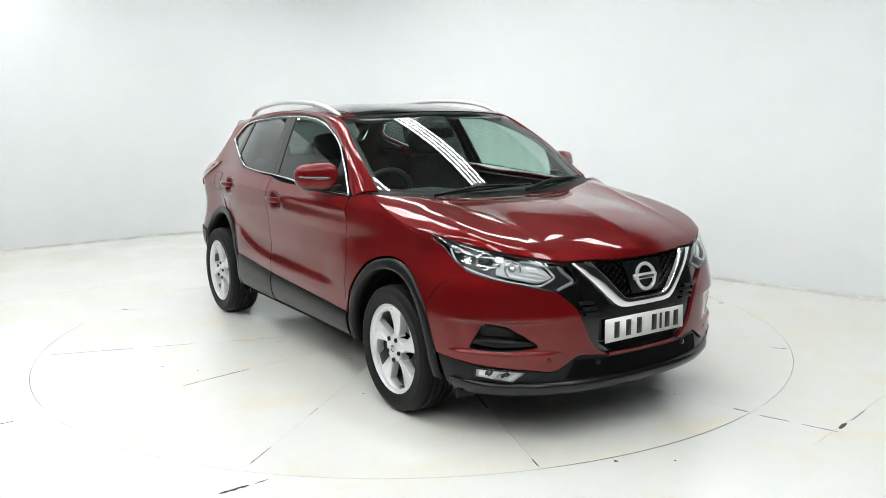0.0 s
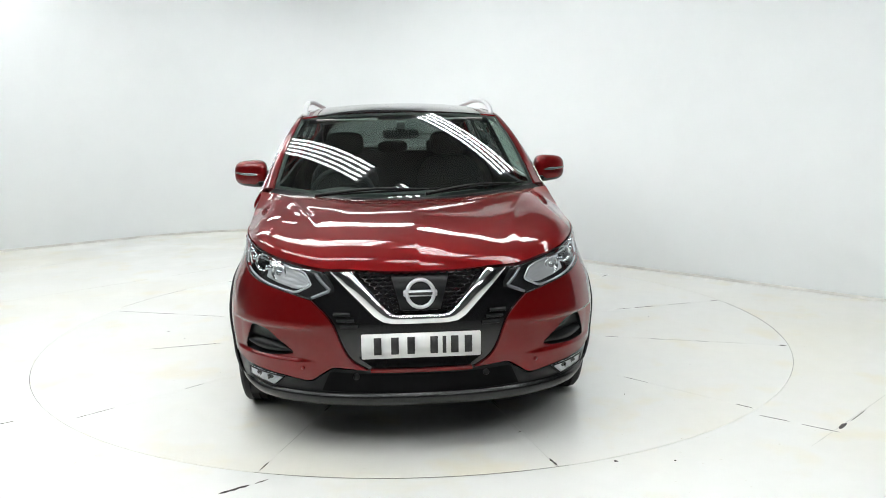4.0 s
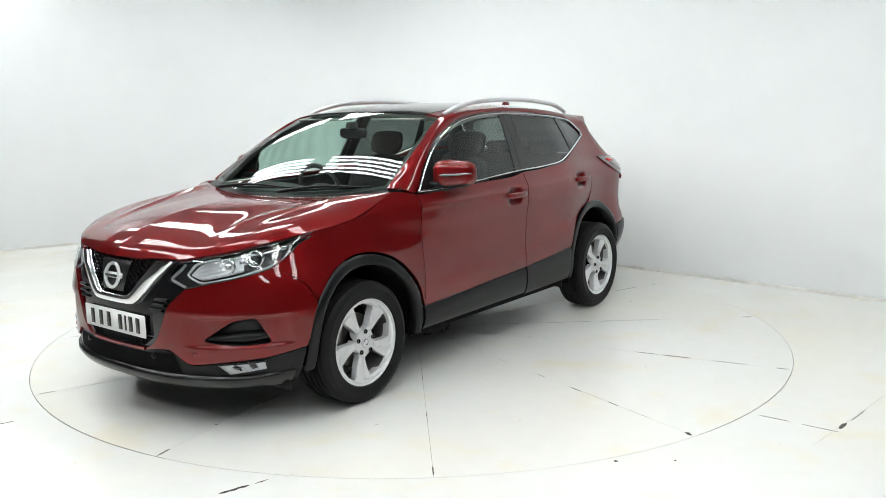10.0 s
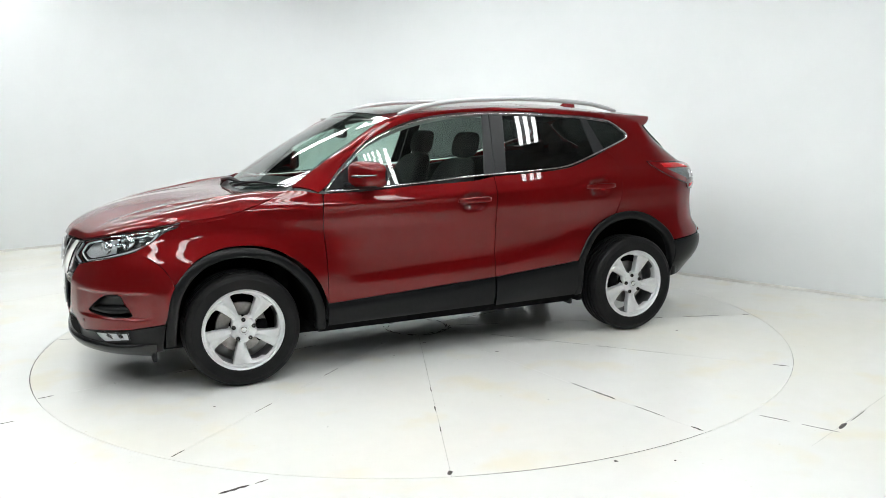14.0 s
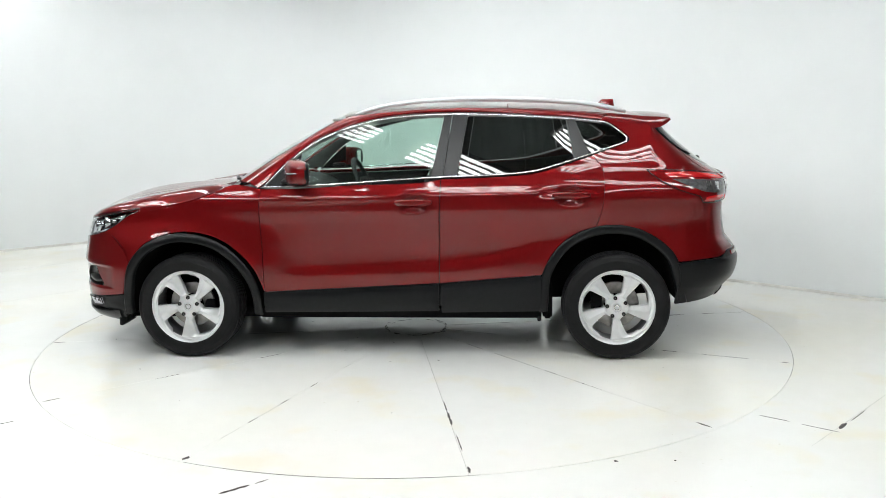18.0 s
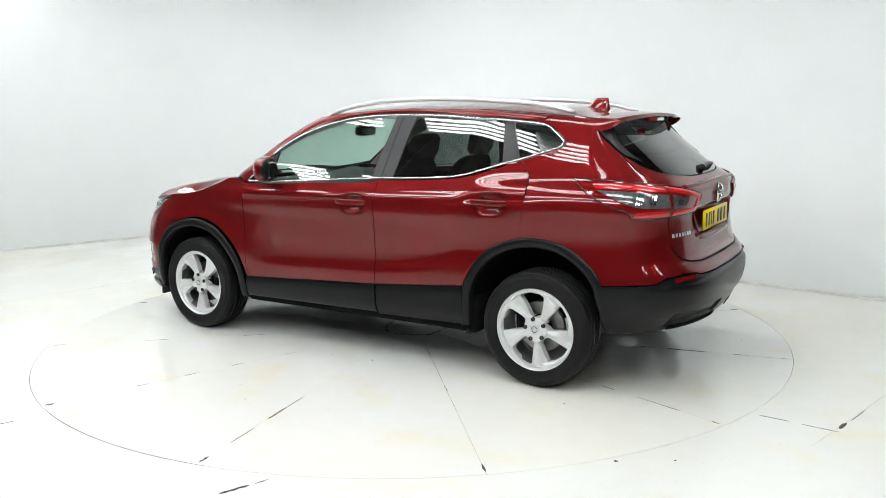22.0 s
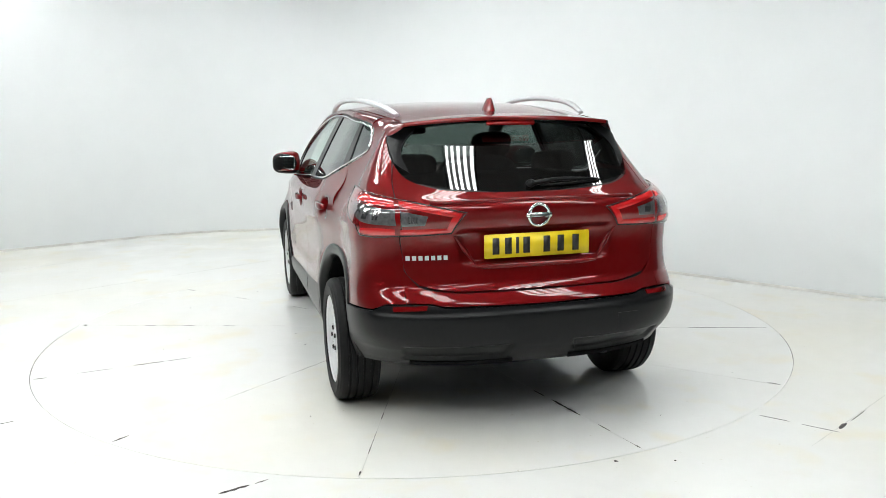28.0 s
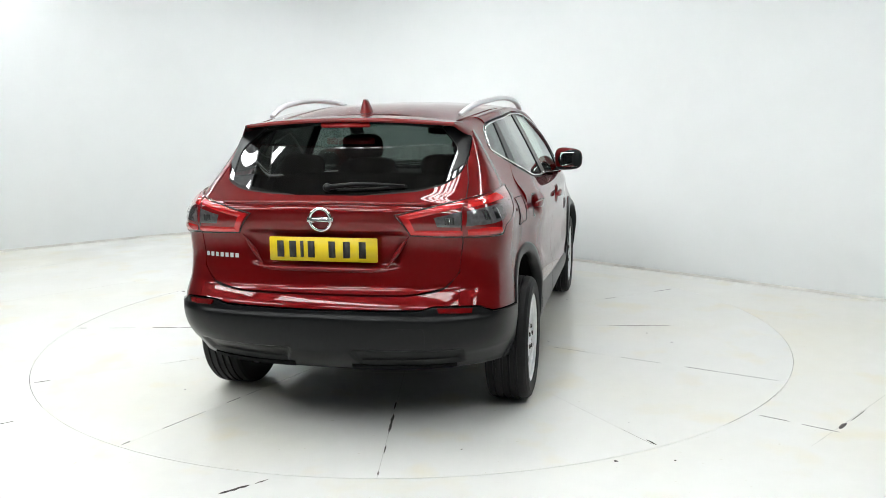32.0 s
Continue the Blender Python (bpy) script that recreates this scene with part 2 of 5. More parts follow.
def lathe(profile, axis="y", steps=48, centre=(0, 0, 0)):
    """A turned body: profile of (radius, along)."""
    a = np.linspace(0, 2 * math.pi, steps, endpoint=False)
    rows = []
    for r, h in profile:
        if axis == "y":
            rows.append(np.stack([r * np.cos(a), np.full(steps, h), r * np.sin(a)], 1))
        elif axis == "z":
            rows.append(np.stack([r * np.cos(a), r * np.sin(a), np.full(steps, h)], 1))
        else:
            rows.append(np.stack([np.full(steps, h), r * np.cos(a), r * np.sin(a)], 1))
    P = np.array(rows) + np.array(centre)
    return list(P.reshape(-1, 3)), grid_faces(len(profile), steps, 0, axis == "y", True)


def pillow(centre, size, power=0.45, nu=20, nv=12, bend=None):
    """A rounded block."""
    u = np.linspace(-math.pi, math.pi, nu, endpoint=False)[None]
    v = np.linspace(-math.pi / 2, math.pi / 2, nv)[:, None]

    def e(w, q):
        return np.sign(w) * np.abs(w)**q
    x = e(np.cos(v), power) * e(np.cos(u), power)
    y = e(np.cos(v), power) * e(np.sin(u), power)
    z = e(np.sin(v), power) * np.ones_like(u)
    P = np.stack([x * size[0] / 2, y * size[1] / 2, z * size[2] / 2], -1)
    if bend:
        P = bend(P)
    P = P + np.array(centre)
    return list(P.reshape(-1, 3)), grid_faces(nv, nu, 0, False, True)


def block(x0, x1, y0, y1, z0, z1, r=0.004):
    """A box with chamfered edges."""
    bm = bmesh.new()
    bmesh.ops.create_cube(bm, size=1)
    for v in bm.verts:
        v.co = Vector(((x0 + x1) / 2 + v.co.x * (x1 - x0), (y0 + y1) / 2 + v.co.y * (y1 - y0), (z0 + z1) / 2 + v.co.z * (z1 - z0)))
    if r:
        bmesh.ops.bevel(bm, geom=bm.edges[:], offset=r, segments=2, affect="EDGES")
    bm.verts.index_update()
    out = [tuple(v.co) for v in bm.verts], [tuple(v.index for v in f.verts) for f in bm.faces]
    bm.free()
    return out


def slab(outline, z0, z1):
    """A flat plate of an outline in x and y."""
    n = len(outline)
    return [(x, y, z0) for x, y in outline] + [(x, y, z1) for x, y in outline], [tuple(range(n))[::-1], tuple(range(n, 2 * n))] + [(i, (i + 1) % n, n + (i + 1) % n, n + i) for i in range(n)]


# ---- the car's outer skin: a plan outline for every height ----
XCF, XCR, NF, LEND = 0.15, -2.85, 2.5, 1.15


def knots(v, *pairs):
    """Smooth interpolation through (place, value) pairs."""
    xs = np.array(pairs[0::2], float)
    ys = np.array(pairs[1::2], float)
    m = np.gradient(ys, xs)
    v = np.clip(np.asarray(v, float), xs[0], xs[-1])
    i = np.clip(np.searchsorted(xs, v) - 1, 0, len(xs) - 2)
    h = xs[i + 1] - xs[i]
    t = (v - xs[i]) / h
    return ((2 * t**3 - 3 * t**2 + 1) * ys[i] + (t**3 - 2 * t**2 + t) * h * m[i]
            + (-2 * t**3 + 3 * t**2) * ys[i + 1] + (t**3 - t**2) * h * m[i + 1])


def rear_power(z):
    return knots(z, .3, 2.3, .42, 2.7, .50, 3.3, .62, 3.6, .8, 3.7, 1.06, 3.5, 1.2, 2.9, 1.35, 2.5, 1.5, 2.4)


def half_width(x, z):
    b = knots(z, .18, .78, .25, .835, .34, .865, .45, .872, .56, .878, .70, .872, .84, .876, .93, .886, .99, .880,
              1.05, .851, 1.12, .819, 1.22, .772, 1.32, .7235, 1.42, .672, 1.48, .639, 1.54, .603)
    u = np.clip((np.asarray(x, float) + .85) / 1.0, 0, 1)
    b = b - .8 * u**2 * (3 - 2 * u) * knots(z, .3, .0, .6, .0, .72, .012, .8, .040, .9, .074, 1.0, .080, 1.1, .076, 1.5, .07)
    b = b + .022 * np.exp(-((np.asarray(x, float) - .12) / .32)**2) * knots(z, .3, 1.0, .7, 1.0, .85, .0, 1.5, .0)
    u = np.clip((-2.1 - np.asarray(x, float)) / .75, 0, 1)
    return b - u**2 * (3 - 2 * u) * knots(z, .3, .045, .45, .042, .6, .044, .85, .064, .95, .064, 1.0, .054, 1.05, .042, 1.09, .047, 1.13, .060, 1.2, .062, 1.32, .069, 1.5, .082)


def front_x(z):
    return knots(z, .18, .80, .24, .865, .30, .880, .40, .886, .50, .889, .60, .884, .70, .871, .78, .855, .84, .832, .90, .77, .96, .6)


def rear_x(z):
    return knots(z, .20, -3.25, .30, -3.36, .40, -3.43, .52, -3.46, .60, -3.46, .645, -3.450, .685, -3.420, .718, -3.390, .755, -3.378, .80, -3.370, .93, -3.36, 1.03, -3.382,
                 1.09, -3.372, 1.14, -3.30, 1.20, -3.215, 1.30, -3.09, 1.40, -2.975, 1.47, -2.90, 1.54, -2.84)


def skin(s, z):
    """The skin's point on the left side; s is x along the side and goes on round the front and the rear."""
    s, z = np.broadcast_arrays(np.asarray(s, float), np.asarray(z, float))
    pf = np.clip(1 - (s - XCF) / LEND, 0, 1) * math.pi / 2
    pr = np.clip(1 - (XCR - s) / LEND, 0, 1) * math.pi / 2
    bf, br, bm = half_width(XCF, z), half_width(XCR, z), half_width(np.clip(s, XCR, XCF), z)
    front, rear = s > XCF, s < XCR
    x = np.where(front, XCF + (front_x(z) - XCF) * np.cos(pf)**(2 / NF), np.where(rear, XCR + (rear_x(z) - XCR) * np.cos(pr)**(2 / rear_power(z)), s))
    y = np.where(front, bf * np.sin(pf)**(2 / NF), np.where(rear, br * np.sin(pr)**(2 / rear_power(z)), bm))
    return np.stack([x, y, z], -1)


def s_at(place, z, by="x"):
    """The s of a place on the skin: its x, or its y at the front or the rear."""
    if by == "x":
        if place > XCF:
            c = np.clip((place - XCF) / (front_x(z) - XCF), 0, 1)**(NF / 2)
            return float(XCF + LEND * (1 - math.acos(c) / (math.pi / 2)))
        if place < XCR:
            c = np.clip((place - XCR) / (rear_x(z) - XCR), 0, 1)**(rear_power(z) / 2)
            return float(XCR - LEND * (1 - math.acos(c) / (math.pi / 2)))
        return float(place)
    if by == "front":
        return float(XCF + LEND * (1 - math.asin(np.clip(place / half_width(XCF, z), 0, 1)**(NF / 2)) / (math.pi / 2)))
    return float(XCR - LEND * (1 - math.asin(np.clip(place / half_width(XCR, z), 0, 1)**(rear_power(z) / 2)) / (math.pi / 2)))

# ---- the studio ----
TABLE_R = 2.470


def studio():
    # floor sheet with the round pit of the turntable
    a = np.linspace(0, 2 * math.pi, 129)[:-1]
    ring = np.stack([(TABLE_R + 0.0030) * np.cos(a), (TABLE_R + 0.0030) * np.sin(a)], 1)
    far = np.stack([14 * np.cos(a), 14 * np.sin(a)], 1)
    P = np.array([[(x, y, 0) for x, y in far], [(x, y, 0) for x, y in ring], [(x, y, -0.12) for x, y in ring]])
    floor = put("floor", list(P.reshape(-1, 3)), [f[::-1] for f in grid_faces(3, 128, 0, False, True)], FLOOR_PAINT, smooth=False)
    tagged(floor, "white painted board floor with worn joints and chips", "floor", kind="structure")
    pit = put("pit_floor", *slab([(2.6 * math.cos(t), 2.6 * math.sin(t)) for t in a], -0.16, -0.12), DARK)
    tagged(pit, "dark bottom of the turntable pit", "floor", kind="structure")
    # curved white wall round the turntable
    left, right, corner = np.array([-5.7, 3.01]), np.array([4.7, -0.63]), np.array([-1.74, 5.80])
    ul, ur = (left - corner) / np.linalg.norm(left - corner), (right - corner) / np.linalg.norm(right - corner)
    bend = [(1 - t)**2 * (corner + 2.2 * ul) + 2 * t * (1 - t) * corner + t * t * (corner + 2.2 * ur) for t in np.linspace(0, 1, 17)]
    foot = np.array([left, *bend, right])
    HW = 3.25
    d = np.gradient(foot, axis=0)
    n = np.stack([-d[:, 1], d[:, 0]], 1)
    n /= np.linalg.norm(n, axis=1, keepdims=True)
    out = foot + n * 0.12
    rows = [np.c_[foot, np.zeros(len(foot))], np.c_[foot, np.full(len(foot), HW)], np.c_[out, np.full(len(foot), HW)], np.c_[out, np.zeros(len(foot))]]
    w = put("wall_backdrop", list(np.array(rows).reshape(-1, 3)), grid_faces(4, len(foot), 0, True), WALL_PAINT, smooth=False)
    for p in w.data.polygons:
        p.use_smooth = abs(p.normal.z) < 0.5
    tagged(w, "smooth white painted curved studio wall", "wall", kind="structure")
    # thin edging along the wall's foot, a little darker than the wall
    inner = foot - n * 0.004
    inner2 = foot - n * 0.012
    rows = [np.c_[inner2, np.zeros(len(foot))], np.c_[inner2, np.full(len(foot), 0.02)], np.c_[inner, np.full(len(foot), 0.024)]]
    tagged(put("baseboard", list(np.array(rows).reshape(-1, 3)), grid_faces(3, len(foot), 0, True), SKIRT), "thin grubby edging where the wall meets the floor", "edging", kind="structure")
    # plain hall walls close the place behind the camera
    for name, x0, x1, y0, y1 in (("wall_south", -10, 10, -10.2, -10.0), ("wall_west", -10.2, -10, -10, 9), ("wall_east", 10, 10.2, -10, 9), ("wall_north", -10, 10, 9, 9.2)):
        tagged(put(name, *block(x0, x1, y0, y1, 0, 5.6, 0), HALL_WALL, smooth=False), "plain grey hall wall", "wall", kind="structure")
    # corrugated roof sheets
    xs = np.arange(-10.0, 10.01, 0.05)
    zs = 5.2 + 0.03 * np.sign(np.sin(xs * 2 * math.pi / 0.4)) * np.abs(np.sin(xs * 2 * math.pi / 0.4))**0.4
    P = np.array([[(x, -10, z) for x, z in zip(xs, zs)], [(x, 9, z) for x, z in zip(xs, zs)]])
    ce = put("ceiling", list(P.reshape(-1, 3)), grid_faces(2, len(xs)), ROOFING, smooth=False)
    tagged(ce, "dark corrugated hall roof above the studio", "ceiling", kind="structure")


HALL_WALL = material("hall_wall_paint", (0.09, 0.09, 0.09), 0.8, grain=0.05, grain_size=2)


def light_banks():
    """Open banks of fluorescent tubes under the roof."""
    def bank(x, y, turn, tubes, length, pitch, z):
        root = new("light_bank")
        root.matrix_basis = pose(x, y, z, 0, 0, turn)
        tagged(root, "lit bank of parallel fluorescent tubes in a white frame", "ceiling light", "light banks")
        w = (tubes - 1) * pitch / 2 + 0.06
        for sx in (-1, 1):
            put("end_bar", *block(sx * length / 2 - 0.02, sx * length / 2 + 0.02, -w, w, 0.0, 0.05), FITTING, root)
        # unseen dark plate, added to keep the tubes' light off the roof
        put("uplight_shield", *block(-length / 2 + .02, length / 2 - .02, -w, w, 0.012, 0.045, .004), UPLIGHT_SHIELD, root)
        for i in range(tubes):
            yy = (i - (tubes - 1) / 2) * pitch
            put("tube", *block(-length / 2 + 0.02, length / 2 - 0.02, yy - TUBE_HALF, yy + TUBE_HALF, -0.03, 0.0, 0.008), TUBE, root, smooth=False)
        for sx in (-1, 1):
            put("hanger", *tube([(sx * length / 3, 0, 0.03), (sx * length / 3, 0, 5.2 - z)], 0.006, 6), FITTING, root)
    for b in BANKS:
        bank(*b)


TUBE_HALF = 0.02
# rows of banks that run beside the wall: how far each row lies from the middle, and where its banks hang along it
BANKS = []
for off, places in ((1.1, (-4.3, -2.1, .1, 2.3)), (-.55, (-5.4, -3.2, -1.0, 1.2, 3.4, 5.6)), (-2.1, (-4.3, -2.1, .1, 2.3, 4.5)), (-3.7, (-3.2, -1.0, 1.2, 3.4, 5.6)), (-5.3, (-2.2, 0, 2.2))):
    for d in places:
        BANKS.append(((off + d) / math.sqrt(2), (off - d) / math.sqrt(2), -45, 3 if off > -1 and d < -4 else 3 if off > 1 and d > 1 else 4 if off > 1 and d > 0 else 5, 1.75, 0.085, 3.5))


def turntable():
    root = new("turntable")
    tagged(root, "round white painted turntable of wedge boards with chipped joints", "turntable")
    put("core_disc", *slab([(TABLE_R * 0.998 * math.cos(t), TABLE_R * 0.998 * math.sin(t)) for t in np.linspace(0, 2 * math.pi, 129)[:-1]], -0.06, -0.022), DARK, root)
    rc = 0.205
    put("hub_plate", *slab([((rc - 0.0015) * math.cos(t), (rc - 0.0015) * math.sin(t)) for t in np.linspace(0, 2 * math.pi, 41)[:-1]], -0.02, 0.0), FLOOR_PAINT, root, smooth=False)
    for k in range(12):
        a0, a1 = radians(100.7 + 30 * k), radians(130.7 + 30 * k)
        g = 0.0006
        inner = [((rc + 0.0015) * math.cos(t), (rc + 0.0015) * math.sin(t)) for t in np.linspace(a0 + g / rc, a1 - g / rc, 6)]
        outer = [(TABLE_R * math.cos(t), TABLE_R * math.sin(t)) for t in np.linspace(a0 + g / TABLE_R, a1 - g / TABLE_R, 12)]
        put("wedge_board", *slab(outer + inner[::-1], -0.02, 0.0), FLOOR_PAINT, root, smooth=False)
    return root


def chip(bits, name, parent, a, b, width, seed):
    """A chipped stretch of a joint: a thin ragged dark patch that lies on the boards."""
    rnd = random.Random(seed)
    a, b = np.array(a, float), np.array(b, float)
    d = b - a
    n = np.array([-d[1], d[0]]) / max(np.linalg.norm(d), 1e-6)
    k = max(4, int(np.linalg.norm(d) / 0.02))
    up, lo = [], []
    for i in range(k + 1):
        t = i / k
        fade = min(1, 6 * min(t, 1 - t) + 0.15)
        up.append(a + d * t + n * width * fade * rnd.uniform(.15, .6))
        lo.append(a + d * t - n * width * fade * rnd.uniform(.15, .6))
    o = [tuple(p) for p in lo] + [tuple(p) for p in up[::-1]]
    piece = slab(o, 0.0002, 0.0010)
    ob = put(name, *piece, bits, parent, smooth=False)
    return ob


def floor_wear():
    """Chips on the turntable's radial joints, and board joints in the floor round it."""
    rnd = random.Random(5)

    def at(r, deg):
        return (r * math.cos(radians(deg)), r * math.sin(radians(deg)))
    marks = [(100.8, 1.56, 1.70, .010), (100.8, 1.72, 1.90, .022), (100.9, 2.02, 2.22, .008), (100.9, 2.38, 2.45, .022), (70.6, 1.32, 1.40, .008), (70.6, 1.62, 1.70, .010), (70.7, 1.90, 1.98, .010), (70.6, 2.41, 2.455, .045),
             (130.7, 1.30, 1.42, .008), (130.7, 1.6, 1.64, .008), (130.7, 2.36, 2.45, .018), (160.7, 1.70, 1.80, .008), (160.7, 2.1, 2.22, .007), (160.6, 2.40, 2.45, .014), (190.6, 1.55, 1.66, .012), (190.7, 1.72, 1.98, .020),
             (190.8, 2.12, 2.22, .010), (190.7, 2.4, 2.44, .012), (40.7, 1.05, 1.2, .006), (40.7, 1.7, 1.85, .007), (40.7, 2.36, 2.45, .010), (10.8, 1.55, 1.72, .010), (10.8, 2.38, 2.46, .020), (340.7, 1.48, 1.72, .014), (340.7, 2.36, 2.45, .012),
             (221.0, 2.38, 2.45, .014), (280.6, 1.35, 1.78, .008), (250.7, 1.9, 2.1, .010), (310.7, 2.2, 2.4, .009)]
    for i, (deg, r0, r1, w) in enumerate(marks):
        chip(CRACK, "chip", table, at(r0, deg), at(r1, deg), .7 * w, i)
    for i in range(12):
        deg = 100.7 + 30 * i
        r = .24
        while r < 2.4:
            e = r + rnd.uniform(.08, .5)
            if rnd.random() < .38:
                chip(FAINT if rnd.random() < .6 else CRACK, "joint_crack", table, at(r, deg), at(min(e, 2.45), deg), rnd.uniform(.0018, .0034), 100 + i)
            r = e + rnd.uniform(.05, .4)
    for i in range(34):
        deg = rnd.uniform(0, 360)
        r = .205 + rnd.uniform(-.004, .03)
        chip(CRACK, "hub_crack", table, at(r, deg), at(r + rnd.uniform(-.01, .02), deg + rnd.uniform(8, 18)), .009, 300 + i)
    for i in range(26):
        p = at(2.3 * math.sqrt(rnd.random()), rnd.uniform(0, 360))
        chip(CRACK, "paint_nick", table, p, (p[0] + rnd.uniform(-.02, .02), p[1] + rnd.uniform(-.02, .02)), .006, 400 + i)
    # the rim stands a little open along one stretch
    for a0, a1, w in ((71.0, 102.0, .0026), (-20.0, 12.0, .0026), (-129.0, -112.0, .002)):
        t = np.radians(np.linspace(a0, a1, 40))
        wd = w * np.clip(np.minimum(np.linspace(0, 6, 40), np.linspace(6, 0, 40)), .1, 1)
        o = [(TABLE_R * math.cos(q), TABLE_R * math.sin(q)) for q in t] + [((TABLE_R - s) * math.cos(q), (TABLE_R - s) * math.sin(q)) for q, s in zip(t[::-1], wd[::-1])]
        put("rim_gap", *slab(o, .0002, .0008), CRACK, table, smooth=False)
    # joints of the fixed floor
    joint = new("floor_joints")
    tagged(joint, "worn dark joints and chips between white floor boards", "floor joints", kind="structure")
    u, n = np.array([.743, .669]), np.array([-.669, .743])
    for k in range(-2, 6):
        c = n * (-2.86 + 1.49 * k)
        lo = -7.0
        while lo < 7.0:
            hi = lo + rnd.uniform(.3, 1.4)
            p, q = c + u * lo, c + u * hi
            if min(np.linalg.norm(p), np.linalg.norm(q), np.linalg.norm((p + q) / 2)) > 2.55 and rnd.random() < .5 and max(p[0] + p[1], q[0] + q[1]) < 3.9 and q[1] - .714 * q[0] < 6.8 and p[1] - .714 * p[0] < 6.8:
                chip(FAINT, "joint_crack", joint, p, q, .0018, 500 + k)
            lo = hi + rnd.uniform(.0, .3)
    for (x0, y0), (x1, y1), w in (((1.99, -2.07), (2.06, -2.00), .035), ((2.10, -1.97), (2.24, -1.84), .006), ((-.81, -2.565), (-.70, -2.49), .018), ((-.68, -2.48), (-.63, -2.44), .008), ((-2.09, -1.72), (-2.03, -1.68), .010),
                                  ((1.69, -1.87), (1.80, -1.96), .006), ((1.84, -2.0), (1.97, -2.11), .006), ((.845, -2.365), (.86, -2.355), .02), ((1.105, -2.372), (1.115, -2.366), .012)):
        chip(CRACK, "chip", joint, (x0, y0), (x1, y1), w, int(x0 * 1000) + 3000)


studio()
light_banks()
table = turntable()
floor_wear()

# ---- the car ----
car = new("car")
tagged(car, "glossy dark red five-door crossover car standing on the turntable", "car")
SHIFT = Vector((1.351, -0.1017, 0.0))  # the front axle's middle from the turntable's centre
FRONT_ARCH = [(-.465, .40), (-.42, .53), (-.31, .665), (-.20, .74), (-.05, .782), (.10, .78), (.25, .72), (.35, .61)]
REAR_ARCH = [(-2.195, .525), (-2.24, .625), (-2.322, .724), (-2.414, .780), (-2.52, .814), (-2.653, .821), (-2.782, .794), (-2.874, .747), (-2.967, .672), (-3.013, .598)]
BELT = [(-.49, 1.055), (-.76, 1.060), (-1.05, 1.075), (-1.58, 1.104), (-1.60, 1.105), (-1.90, 1.115), (-2.08, 1.127), (-2.17, 1.139), (-2.26, 1.161), (-2.50, 1.234)]
SEAM_F = [(-.49, .42), (-.49, .64), (-.48, .96), (-.49, 1.055)]
SEAM_B = [(-1.575, .475), (-1.58, .83), (-1.59, 1.106)]
SEAM_R = [(-2.52, .814), (-2.55, .91), (-2.565, 1.07), (-2.56, 1.155), (-2.50, 1.234)]
SEAM_N = [(.352, .61), (.40, .70), (.465, .757), (.53, .792)]
LAMP_B = [(.305, .918), (.37, .892), (.44, .842), (.53, .792), (.62, .766), (.59, .732, "front"), (.475, .703, "front")]
LAMP_T = [(.295, .936), (.45, .908), (.61, .877), (.55, .850, "front"), (.42, .824, "front")]
C_LINE = [(-2.50, 1.234), (-2.80, 1.225), (.607, 1.27, "rear")]
GLASS_R = [(.565, 1.203, "rear"), (.597, 1.262, "rear"), (.601, 1.33, "rear"), (.597, 1.385, "rear")]


DOORS = {}
PILLAR = material("satin_black_pillar_film", (0.016, 0.0165, 0.018), 0.32, grain=0.05, grain_size=30, spec=0.45)
GLOSS_BLACK_INNER = material("black_glass_print", (0.006, 0.006, 0.006), 0.5)


def curve(n, pts):
    """Places along a smooth line, for an outline with a corner between two such lines."""
    return [tuple(p) for p in spline(pts, n)]


